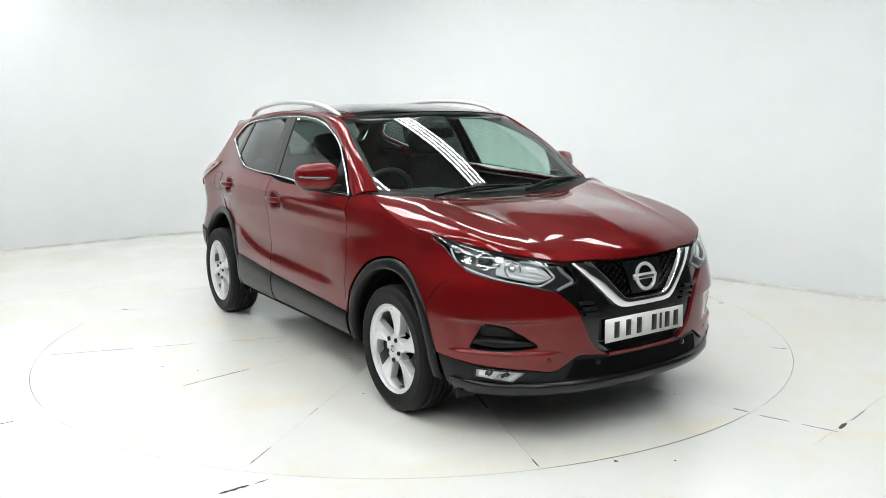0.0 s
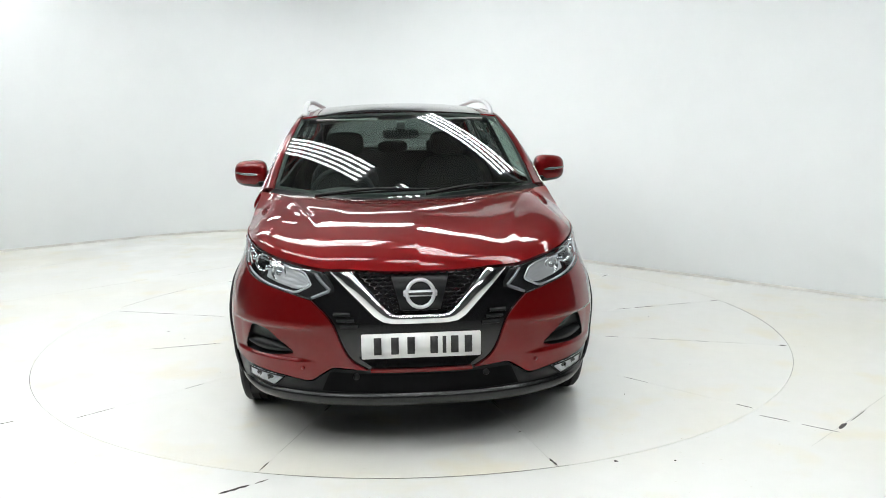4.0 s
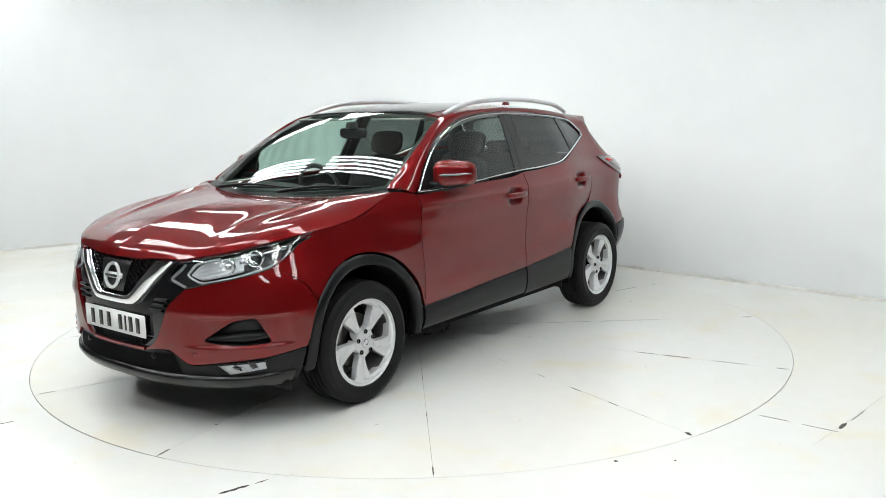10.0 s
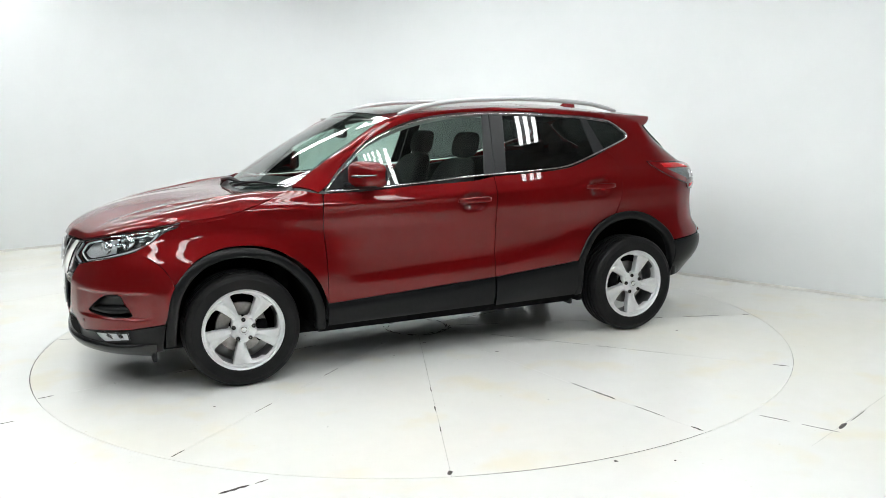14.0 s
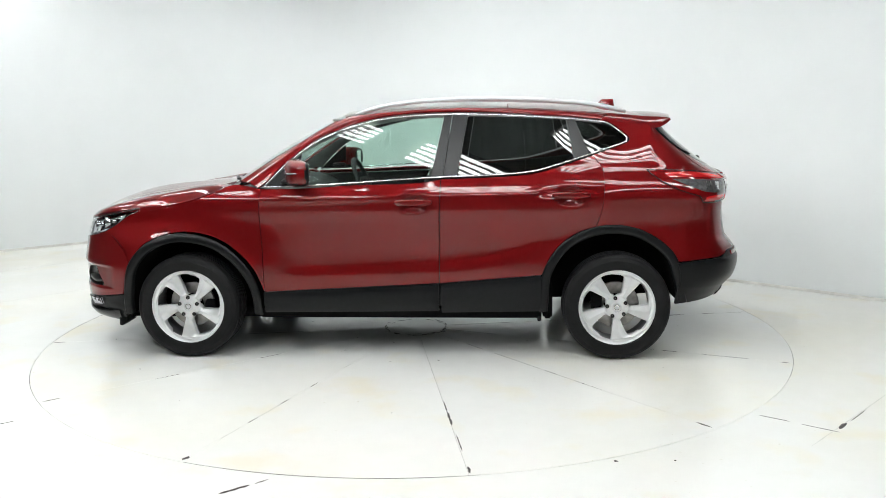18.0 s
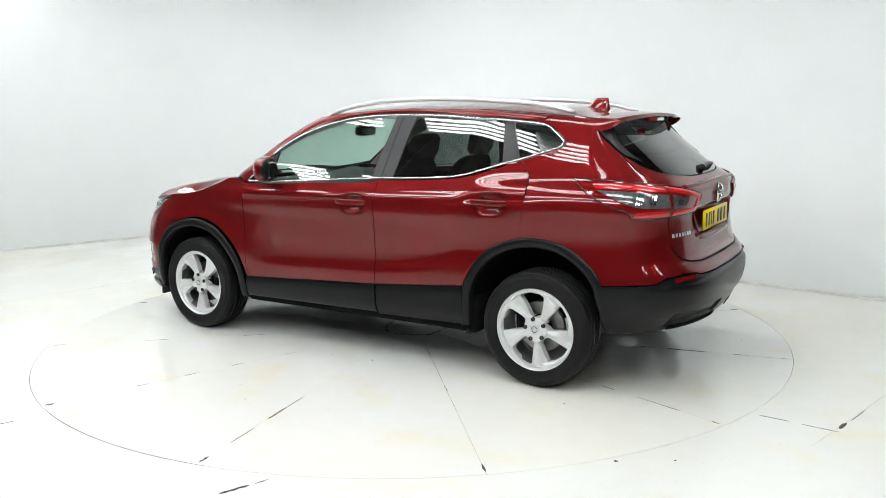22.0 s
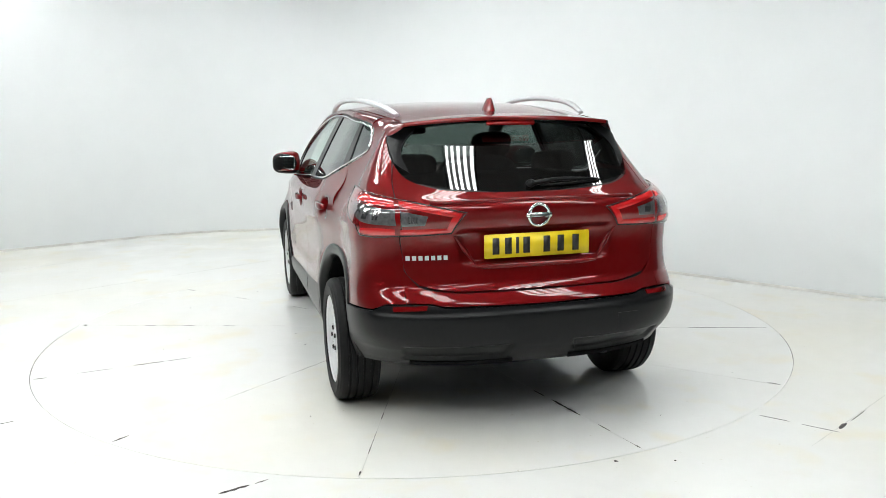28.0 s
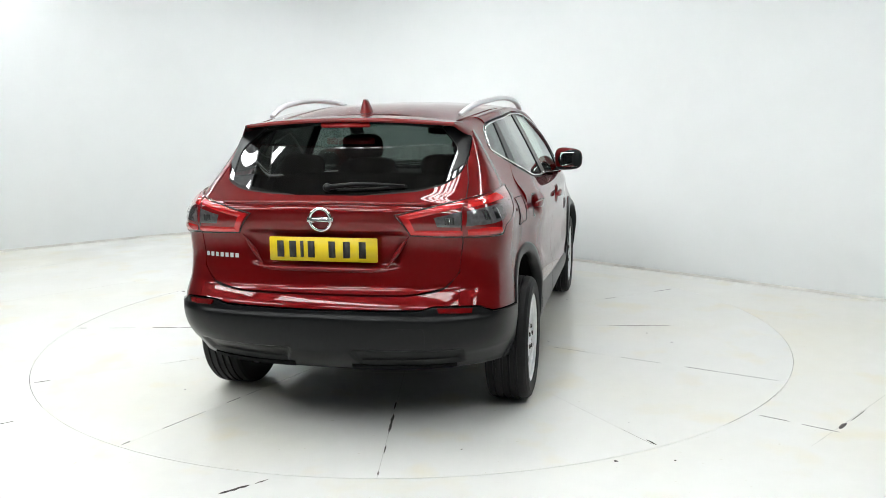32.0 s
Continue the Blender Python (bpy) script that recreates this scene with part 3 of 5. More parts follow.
def body_sides():
    # front wings
    G = patch(FRONT_ARCH, [(-.49, 1.055), (-.30, 1.078), (-.18, 1.03), (-.05, .985), (.12, .958), (.295, .938)], SEAM_F, SEAM_N + [(.44, .842), (.37, .892), (.305, .918), (.295, .938)], 48, 40)
    pair("front_wing", sheet(G), PAINT, car)
    # doors
    for name, bottom, top, left, right in (("front_door", [SEAM_F[0], SEAM_B[0]], BELT[:4] + [(-1.59, 1.106)], SEAM_F, SEAM_B),
                                           ("rear_door", [SEAM_B[0], REAR_ARCH[0]], [(-1.59, 1.106)] + BELT[5:], SEAM_B, curve(12, REAR_ARCH[:5])[:-1] + curve(14, SEAM_R))):
        G = patch(bottom, top, left, right, 72, 90, smooth="blt" if name[0] == "r" else "bltr")
        G = door_relief(G, name)
        doors = pair(name, sheet(G), PAINT, car)
        DOORS[name] = doors
        for d, sy in zip(doors, (1, -1)):
            door_details(d, name, sy)
    # rear quarters with the rear pillar
    low = patch(curve(16, REAR_ARCH[4:]) + [(-3.14, .610), (.762, .620, "rear"), (.715, .650, "rear"), (.63, .656, "rear")], C_LINE, SEAM_R, [(.63, .656, "rear"), (.635, .9, "rear"), (.642, 1.05, "rear"), (.637, 1.15, "rear"), (.607, 1.27, "rear")], 90, 44, smooth="tlr")
    up = patch(C_LINE, [(-2.56, 1.443), (-2.70, 1.429), (.604, 1.388, "rear")], curve(8, [(-2.50, 1.234), (-2.60, 1.265), (-2.70, 1.299)]) + curve(5, [(-2.715, 1.305), (-2.736, 1.326), (-2.715, 1.352)]) + curve(8, [(-2.64, 1.413), (-2.60, 1.434), (-2.56, 1.443)]), [(.607, 1.27, "rear"), (.609, 1.33, "rear"), (.604, 1.388, "rear")], 40, 24, smooth="btr")
    pair("rear_quarter_panel", sheet(low, gap=0), PAINT, car)
    pair("rear_pillar", sheet(up, gap=0), PAINT, car)
    # windscreen pillars and roof sides
    lower = trace(60, (-.47, 1.06), (-.53, 1.103), (-.598, 1.178), (-.66, 1.230), (-.73, 1.288), (-.805, 1.337), (-.94, 1.397), (-1.09, 1.446), (-1.255, 1.478), (-1.42, 1.493), (-1.64, 1.499), (-1.86, 1.495), (-2.14, 1.479), (-2.40, 1.461), (-2.56, 1.443))
    L = on_skin(lower[None])[0]
    U = spline([(-.33, .742, 1.095), (-.66, .690, 1.30), (-.986, .622, 1.474), (-1.3, .605, 1.508), (-1.7, .600, 1.525), (-2.2, .582, 1.512), (-2.62, .545, 1.478)], 60)
    S = np.array([L + (U - L) * t + np.array([0, .5, .45]) * .022 * math.sin(math.pi * t) for t in np.linspace(0, 1, 8)])
    pair("roof_side", sheet(S), PAINT, car)


def door_relief(P, name):
    """The pressed lower hollow and the shoulder crease of the doors."""
    z, x = P[..., 2], P[..., 0]
    fold = .575 + .035 * (-.5 - x) + .10 * np.clip((-1.55 - x) / .6, 0, 1)**2
    low = .011 * np.where(z > fold, np.exp(-((z - fold) / .11)**2), np.exp(-((z - fold) / .045)**2)) * np.clip((-.52 - x) / .25, 0, 1)
    line = .972 + .022 * (-.5 - x) + (.028 / (1 + np.exp((x + 2.19) / .02)) if name == "rear_door" else 0)
    crease = .0125 / (1 + np.exp(-(z - line) / .009)) * np.clip((1.12 + .03 * (-.5 - x) - z) / .10, 0, 1)
    P = P.copy()
    P[..., 1] += crease - low
    xm, zc = (-1.425, .962) if name == "front_door" else (-2.365, .998)
    P[..., 1] -= .034 * np.exp(-((x - xm) / .062)**4 - ((z - zc) / .046)**4)
    return P


def door_details(door, name, sy):
    x0, x1, zc = (-1.54, -1.31, .968) if name == "front_door" else (-2.48, -2.25, 1.004)
    xm = (x0 + x1) / 2
    y = float(half_width(xm, zc))
    bar = pillow((xm, y + .028, zc + .004), (.228, .028, .036), .5, bend=lambda Q: Q + np.stack([0 * Q[..., 0], -.035 * (Q[..., 0] / .115)**2 * .4, -.0 * Q[..., 0]], -1))
    for nm, p, mat in (("handle", bar, PAINT),):
        put(nm, *(p if sy > 0 else flipped(p)), mat, door)


def cladding():
    for name, arch in (("front_arch_cladding", [(-.47, .27)] + FRONT_ARCH + [(.40, .44), (.415, .27)]),
                               ("rear_arch_cladding", [(-2.178, .29), (-2.185, .42)] + REAR_ARCH + [(-3.032, .53), (-3.056, .437), (-3.08, .339)])):
        cx, cz = (-.025, .34) if name[0] == "f" else (-2.62, .35)
        o = trace(64, *arch)
        flat = skin(o[:, 0], o[:, 1])[:, [0, 2]]
        v = np.array([cx, cz]) - flat
        v /= np.linalg.norm(v, axis=1, keepdims=True)
        flat = flat + v * .054
        flat[:, 1] = np.maximum(flat[:, 1], .26)
        i = np.array([(s_at(x, z), z) for x, z in flat])
        rows = []
        for t, l in ((0, 0.0), (.05, .006), (.2, .009), (.85, .008), (1, .002)):
            rows.append(on_skin((o + (i - o) * t)[None])[0] + np.array([0, l, 0]))
        rows.append(rows[-1] - np.array([0, .05, 0]))
        pair(name, sheet(np.array(rows), depth=.0, gap=0, middle=np.array([cx, 0, .5])), BLACK_PLASTIC, car)
        # wheel housing
        e = rows[-1]
        deep = e * np.array([1, 0, 1]) + np.array([0, .46, 0])
        hub = np.repeat(np.array([[cx, .46, .30]]), len(e), 0)
        H = np.array([e + np.array([0, .01, 0]), deep, hub])
        pair("wheel_housing", (list(H.reshape(-1, 3)), grid_faces(3, len(e))), DARK, car)
    for x0, x1, z0, z1 in ((-.485, -1.573, .422, .472), (-1.583, -2.192, .476, .527)):
        G = patch([(x0, .285), (x1, .295)], [(x0, z0), (x1, z1)], [(x0, .285), (x0, z0)], [(x1, .295), (x1, z1)], 16, 10, np.linspace(.0, 1, 10)[:, None] * 0 + np.array([.0, .006, .009, .010, .010, .010, .010, .009, .006, .0])[:, None] * np.ones((1, 16)))
        pair("door_cladding", sheet(G), BLACK_PLASTIC, DOORS["front_door" if x0 > -1 else "rear_door"])
    G = patch([(-.44, .22), (-2.2, .22)], [(-.44, .30), (-2.2, .305)], [(-.44, .22), (-.44, .30)], [(-2.2, .22), (-2.2, .305)], 20, 5, -.03)
    pair("sill", sheet(G), DARK, car)


def hood_and_roof():
    NU, NV = 56, 90
    F = spline([(.862, 0, .828), (.850, .15, .829), (.812, .31, .834), (.785, .423, .836), (.725, .548, .858), (.62, .668, .884), (.45, .756, .914), (.295, .801, .940)], NV)
    S = spline([(.295, .801, .942)] + [tuple(skin(x, z)) for x, z in ((.12, .955), (-.05, .988), (-.18, 1.032), (-.31, 1.08))], NU)
    C = spline([(.862, 0, .828), (.835, 0, .864), (.78, 0, .899), (.70, 0, .934), (.6, 0, .964), (.45, 0, .995), (.25, 0, 1.019), (0, 0, 1.036), (-.09, 0, 1.04)], NU)
    R = spline([(-.09, 0, 1.04), (-.11, .3, 1.045), (-.18, .55, 1.06), (-.31, S[-1][1], 1.08)], NV)
    G = coons(F, R, C, S)
    u = np.linspace(0, 1, NU)[:, None]
    v = np.linspace(0, 1, NV)[None]
    edge = np.sin(math.pi * np.clip(u * 1.0, 0, 1))**.6 * np.clip((1 - v) / .15, 0, 1)**.5
    w = v / knots(u, 0, .46, .3, .47, .5, .535, .75, .68, 1, .80)
    away = np.sqrt((w - 1)**2 + .0005) - .0224
    ridge = np.where(w > 1, np.exp(-away / .10), np.exp(-away / .06)) * (.15 + .85 * np.clip((u - .15) / .35, 0, 1))
    G[..., 2] += edge * (.011 * ridge + .016 * np.clip(1 - .9 * w**2, 0, 1) + .020 * np.exp(-((v - .78) / .15)**2)) + v * (1 - v**3) * .85 * (C[:, 2] - np.linspace(C[0, 2], C[-1, 2], NU))[:, None]
    put("bonnet", *sheet(whole(G), depth=.03), PAINT, car)
    # scuttle
    t = np.linspace(0, 1, 30)[:, None]
    mid = (1 - t)**2 * np.array([-.14, 0, 1.045]) + 2 * t * (1 - t) * np.array([-.510, 0, 1.3225]) + t * t * np.array([-.925, 0, 1.505])
    side = (1 - t)**2 * np.array([-.345, .735, 1.098]) + 2 * t * (1 - t) * np.array([-.648, .690, 1.320]) + t * t * np.array([-.99, .618, 1.472])
    u = np.linspace(0, 1, 40)[None, :, None]
    bow = np.concatenate([u**2.2, u, u**2.2], -1)
    half = mid[:, None] + (side - mid)[:, None] * bow
    W0 = half[0][np.linspace(0, 39, 30).astype(int)]
    A = R[np.linspace(0, NV - 1, 30).astype(int)] - np.array([0, 0, .02])
    put("scuttle", *sheet(whole(np.array([A, (A + W0) / 2 - np.array([0, 0, .01]), W0 - np.array([0, 0, .004])])), gap=0), BLACK_PLASTIC, car)
    G = whole(half)
    put("windscreen", *sheet(G, depth=0, gap=.002), CLEAR, car, "green tinted windscreen").visible_shadow = False
    screen = G
    xs = np.linspace(-.985, -2.86, 40)
    zc = knots(-xs, .9, 1.490, 1.0, 1.521, 1.08, 1.535, 1.25, 1.551, 1.6, 1.566, 2.0, 1.562, 2.4, 1.542, 2.7, 1.508, 2.9, 1.478)
    ye = np.interp(-xs, [.98, 1.3, 1.7, 2.2, 2.62, 2.9], [.615, .600, .596, .578, .541, .51])
    ze = np.interp(-xs, [.98, 1.3, 1.7, 2.2, 2.62, 2.9], [1.478, 1.511, 1.528, 1.515, 1.481, 1.455])
    v = np.linspace(0, 1, 20)
    zc0 = np.where(xs > -1.0, 1.509, zc)
    P = np.stack([np.repeat((xs)[:, None], 20, 1) + np.where(xs[:, None] > -1.05, .06 * (1 - v[None]**2) * np.clip((xs[:, None] + 1.05) / .065, 0, 1), 0), ye[:, None] * v[None], zc0[:, None] + (ze - zc0)[:, None] * v[None]**2.4], -1)
    k = 22
    put("roof_glass", *sheet(whole(P[:k, :17]), gap=.003), GLOSS_BLACK, car, "black panoramic glass roof")
    put("roof", *joined([sheet(whole(P[k - 1:]), gap=.003), sheet(P[:k, 16:]), flipped(sheet(P[:k, 16:]))]), PAINT, car)
    # black print round the windscreen's edge
    for name, a, b in (("screen_print", 0, 2), ("screen_print_top", 28, 30)):
        S = screen[a:b].copy()
        S[..., 2] -= .003
        S[..., 0] -= .002
        put(name, *sheet(S, depth=0, gap=0), GLOSS_BLACK_INNER, car)
    for rows in (screen[:, :2], screen[:, -2:]):
        put("screen_print_side", *sheet(rows - np.array([.002, 0, .003]), depth=0, gap=0), GLOSS_BLACK_INNER, car)
    # roof rails
    rail = spline([(-1.05, .597, 1.490), (-1.16, .602, 1.527), (-1.30, .604, 1.553), (-1.72, .602, 1.580), (-2.23, .578, 1.565), (-2.55, .540, 1.532), (-2.72, .512, 1.492)], 40)
    r = np.interp(np.linspace(0, 1, 40), [0, .06, .94, 1], [.011, .0145, .0145, .011])
    pair("roof_rail", tube(rail, r, 12, flat=1.25), SATIN, car, "satin silver roof rail")


def windows():
    low = curve(18, [(-.505, 1.066), (-.80, 1.073), (-1.05, 1.087), (-1.59, 1.117), (-1.87, 1.125), (-2.06, 1.136)]) + curve(5, [(-2.10, 1.140), (-2.17, 1.151), (-2.23, 1.166)]) + curve(6, [(-2.30, 1.187), (-2.50, 1.245), (-2.69, 1.304)])
    nook = curve(5, [(-2.708, 1.312), (-2.722, 1.326), (-2.710, 1.342)])
    top = curve(5, [(-2.69, 1.360), (-2.65, 1.391), (-2.63, 1.405)]) + curve(5, [(-2.615, 1.415), (-2.595, 1.424), (-2.56, 1.431)]) + curve(30, [(-2.50, 1.439), (-2.40, 1.450), (-2.144, 1.468), (-1.86, 1.484), (-1.64, 1.488), (-1.42, 1.482), (-1.255, 1.467), (-1.09, 1.435), (-.94, 1.386), (-.81, 1.327), (-.735, 1.278), (-.665, 1.220), (-.605, 1.168), (-.545, 1.105), (-.512, 1.074)])
    loop = on_skin(trace(150, *low, *nook, *top, smooth=False)[None])[0]
    pair("window_trim", tube(loop + np.array([0, .003, 0]), .0064, 8, closed=True, flat=.8, up=(0, 1, 0)), CHROME, car, "bright chrome window surround")
    panes = (("front_side_window", [(-.72, 1.078), (-1.05, 1.090), (-1.525, 1.116)], [(-.735, 1.266), (-.81, 1.317), (-.94, 1.377), (-1.09, 1.427), (-1.255, 1.460), (-1.42, 1.475), (-1.60, 1.481)], [(-.72, 1.078), (-.735, 1.266)], [(-1.525, 1.116), (-1.60, 1.481)], CLEAR),
             ("rear_side_window", [(-1.690, 1.122), (-1.87, 1.130), (-2.06, 1.141), (-2.17, 1.156), (-2.26, 1.180), (-2.385, 1.217)], [(-1.755, 1.480), (-2.01, 1.470), (-2.345, 1.449)], [(-1.690, 1.122), (-1.755, 1.480)], [(-2.385, 1.217), (-2.345, 1.449)], PRIVACY),
             ("quarter_window", [(-2.485, 1.246), (-2.60, 1.282), (-2.69, 1.311)], [(-2.405, 1.443), (-2.50, 1.432), (-2.595, 1.416)], [(-2.485, 1.246), (-2.405, 1.443)], [(-2.69, 1.311), (-2.708, 1.328), (-2.66, 1.372), (-2.595, 1.416)], PRIVACY))
    for name, b, t, l, r, m in panes:
        for o in pair(name, sheet(patch(b, t, l, r, 20, 12, -.006), depth=0, gap=0), m, DOORS["front_door" if name[0] == "f" else "rear_door"] if name[0] != "q" else car):
            o.visible_shadow = False
    for name, b, t, l, r in (("mirror_sail", [(-.52, 1.074), (-.715, 1.078)], [(-.60, 1.152), (-.73, 1.260)], [(-.52, 1.074), (-.60, 1.152)], [(-.715, 1.078), (-.73, 1.260)]),
                             ("door_pillar", [(-1.53, 1.116), (-1.60, 1.120)], [(-1.605, 1.481), (-1.652, 1.483)], [(-1.53, 1.116), (-1.605, 1.481)], [(-1.60, 1.120), (-1.652, 1.483)]),
                             ("rear_door_pillar", [(-1.604, 1.120), (-1.685, 1.122)], [(-1.656, 1.483), (-1.750, 1.480)], [(-1.604, 1.120), (-1.656, 1.483)], [(-1.685, 1.122), (-1.750, 1.480)]),
                             ("window_divider", [(-2.39, 1.219), (-2.48, 1.245)], [(-2.350, 1.449), (-2.400, 1.444)], [(-2.39, 1.219), (-2.350, 1.449)], [(-2.48, 1.245), (-2.400, 1.444)])):
        pair(name, sheet(patch(b, t, l, r, 6, 10, -.001), depth=.01, gap=0), BLACK_PLASTIC if name == "mirror_sail" else PILLAR, DOORS["rear_door" if name[0] in "wr" else "front_door"])


def tail():
    right = [(.56, .728, "rear"), (.618, .79, "rear"), (.632, .9, "rear"), (.638, 1.05, "rear"), (.633, 1.15, "rear"), (.604, 1.264, "rear")]
    lid = patch([(0, .695, "rear"), (.25, .697, "rear"), (.45, .705, "rear"), (.56, .728, "rear")], [(0, 1.135, "rear"), (.30, 1.142, "rear"), (.47, 1.161, "rear"), (.567, 1.20, "rear"), (.604, 1.264, "rear")], [(0, .695, "rear"), (0, 1.135, "rear")], right, 44, 60)
    y, z = lid[..., 1], lid[..., 2]
    pan = np.clip((.40 - np.abs(y) - .25 * (.95 - z)) / .05, 0, 1) * np.clip((z - .81) / .015, 0, 1) * np.clip((.985 - z) / .03, 0, 1)
    lid[..., 0] += .022 * pan * pan * (3 - 2 * pan)
    put("tailgate", *sheet(whole(lid)), PAINT, car)
    band = patch([(0, .632, "rear"), (.28, .636, "rear"), (.47, .641, "rear"), (.52, .655, "rear"), (.63, .656, "rear")], [(0, .69, "rear"), (.25, .692, "rear"), (.45, .70, "rear"), (.56, .723, "rear"), (.628, .80, "rear")], [(0, .632, "rear"), (0, .69, "rear")], [(.63, .656, "rear"), (.628, .80, "rear")], 60, 10, smooth="tlr")
    put("rear_bumper_cover", *sheet(whole(band)), PAINT, car)
    pane = patch([(0, 1.140, "rear"), (.30, 1.147, "rear"), (.47, 1.166, "rear"), (.565, 1.203, "rear")], [(0, 1.465, "rear"), (.3, 1.462, "rear"), (.47, 1.445, "rear"), (.597, 1.385, "rear")], [(0, 1.140, "rear"), (0, 1.465, "rear")], GLASS_R, 40, 30)
    y, z = pane[..., 1], pane[..., 2] - 1.3
    terms = np.stack([0 * y + 1, z, z**2, y**2, y**2 * z, y**4], -1)
    pane[..., 0] = terms @ np.linalg.lstsq(terms.reshape(-1, 6), pane[..., 0].reshape(-1), rcond=None)[0] - .005
    o = put("rear_window", *sheet(whole(pane), depth=0, gap=0), PRIVACY, car, "dark privacy glass rear window")
    o.visible_shadow = False
    low = patch([(-3.0, .33), (-3.2, .34), (.40, .345, "rear"), (0, .345, "rear")], [(-3.0, .592), (-3.14, .606), (.762, .616, "rear"), (.715, .646, "rear"), (.63, .652, "rear"), (.52, .651, "rear"), (.47, .637, "rear"), (.28, .632, "rear"), (0, .628, "rear")], [(-3.0, .33), (-3.0, .592)], [(0, .345, "rear"), (0, .628, "rear")], 130, 40, smooth="blr")
    y, z = low[..., 1], low[..., 2]
    back = np.clip((-3.25 - low[..., 0]) / .06, 0, 1)
    sunk = np.clip((.455 - z) / .008, 0, 1) * np.clip((np.abs(y) - .14 - .5 * (.45 - z)) / .01, 0, 1) * np.clip((.64 - np.abs(y)) / .02, 0, 1) * np.clip((z - .375) / .006, 0, 1)
    ledge = np.clip((z - .592) / .022, 0, 1)
    lift = .013 * np.clip((z - .36) / .08, 0, 1) - .012 * back * ledge * ledge * (3 - 2 * ledge) - .016 * sunk * back
    put("rear_bumper", *sheet(whole((low + outward(low) * lift[..., None])[:, ::-1])), BLACK_PLASTIC, car, "black textured plastic rear bumper")


LAMPS = {}
BEZEL = material("dark_lamp_bezel", (0.10, 0.102, 0.105), 0.2, 0.6)


def cut(pts, times=3):
    """A closed outline with its corners cut round."""
    p = np.array(pts, float)
    for _ in range(times):
        q = np.roll(p, -1, 0)
        p = np.stack([.84 * p + .16 * q, .16 * p + .84 * q], 1).reshape(-1, 2)
    return [tuple(v) for v in p] + [tuple(p[0])]


INLET = trace(160, *cut([(.790, .463), (.750, .517), (.708, .560), (.634, .571), (.611, .520), (.566, .443), (.690, .437), (.760, .448)]), smooth=False)


def within(G, loop):
    """Which points of a grid lie inside a closed outline."""
    x, y = G[..., 0], G[..., 1]
    inside = np.zeros(x.shape, bool)
    for (x0, y0), (x1, y1) in zip(loop, np.roll(loop, -1, 0)):
        inside ^= ((y0 > y) != (y1 > y)) & (x < (x1 - x0) * (y - y0) / (y1 - y0 + 1e-12) + x0)
    return inside


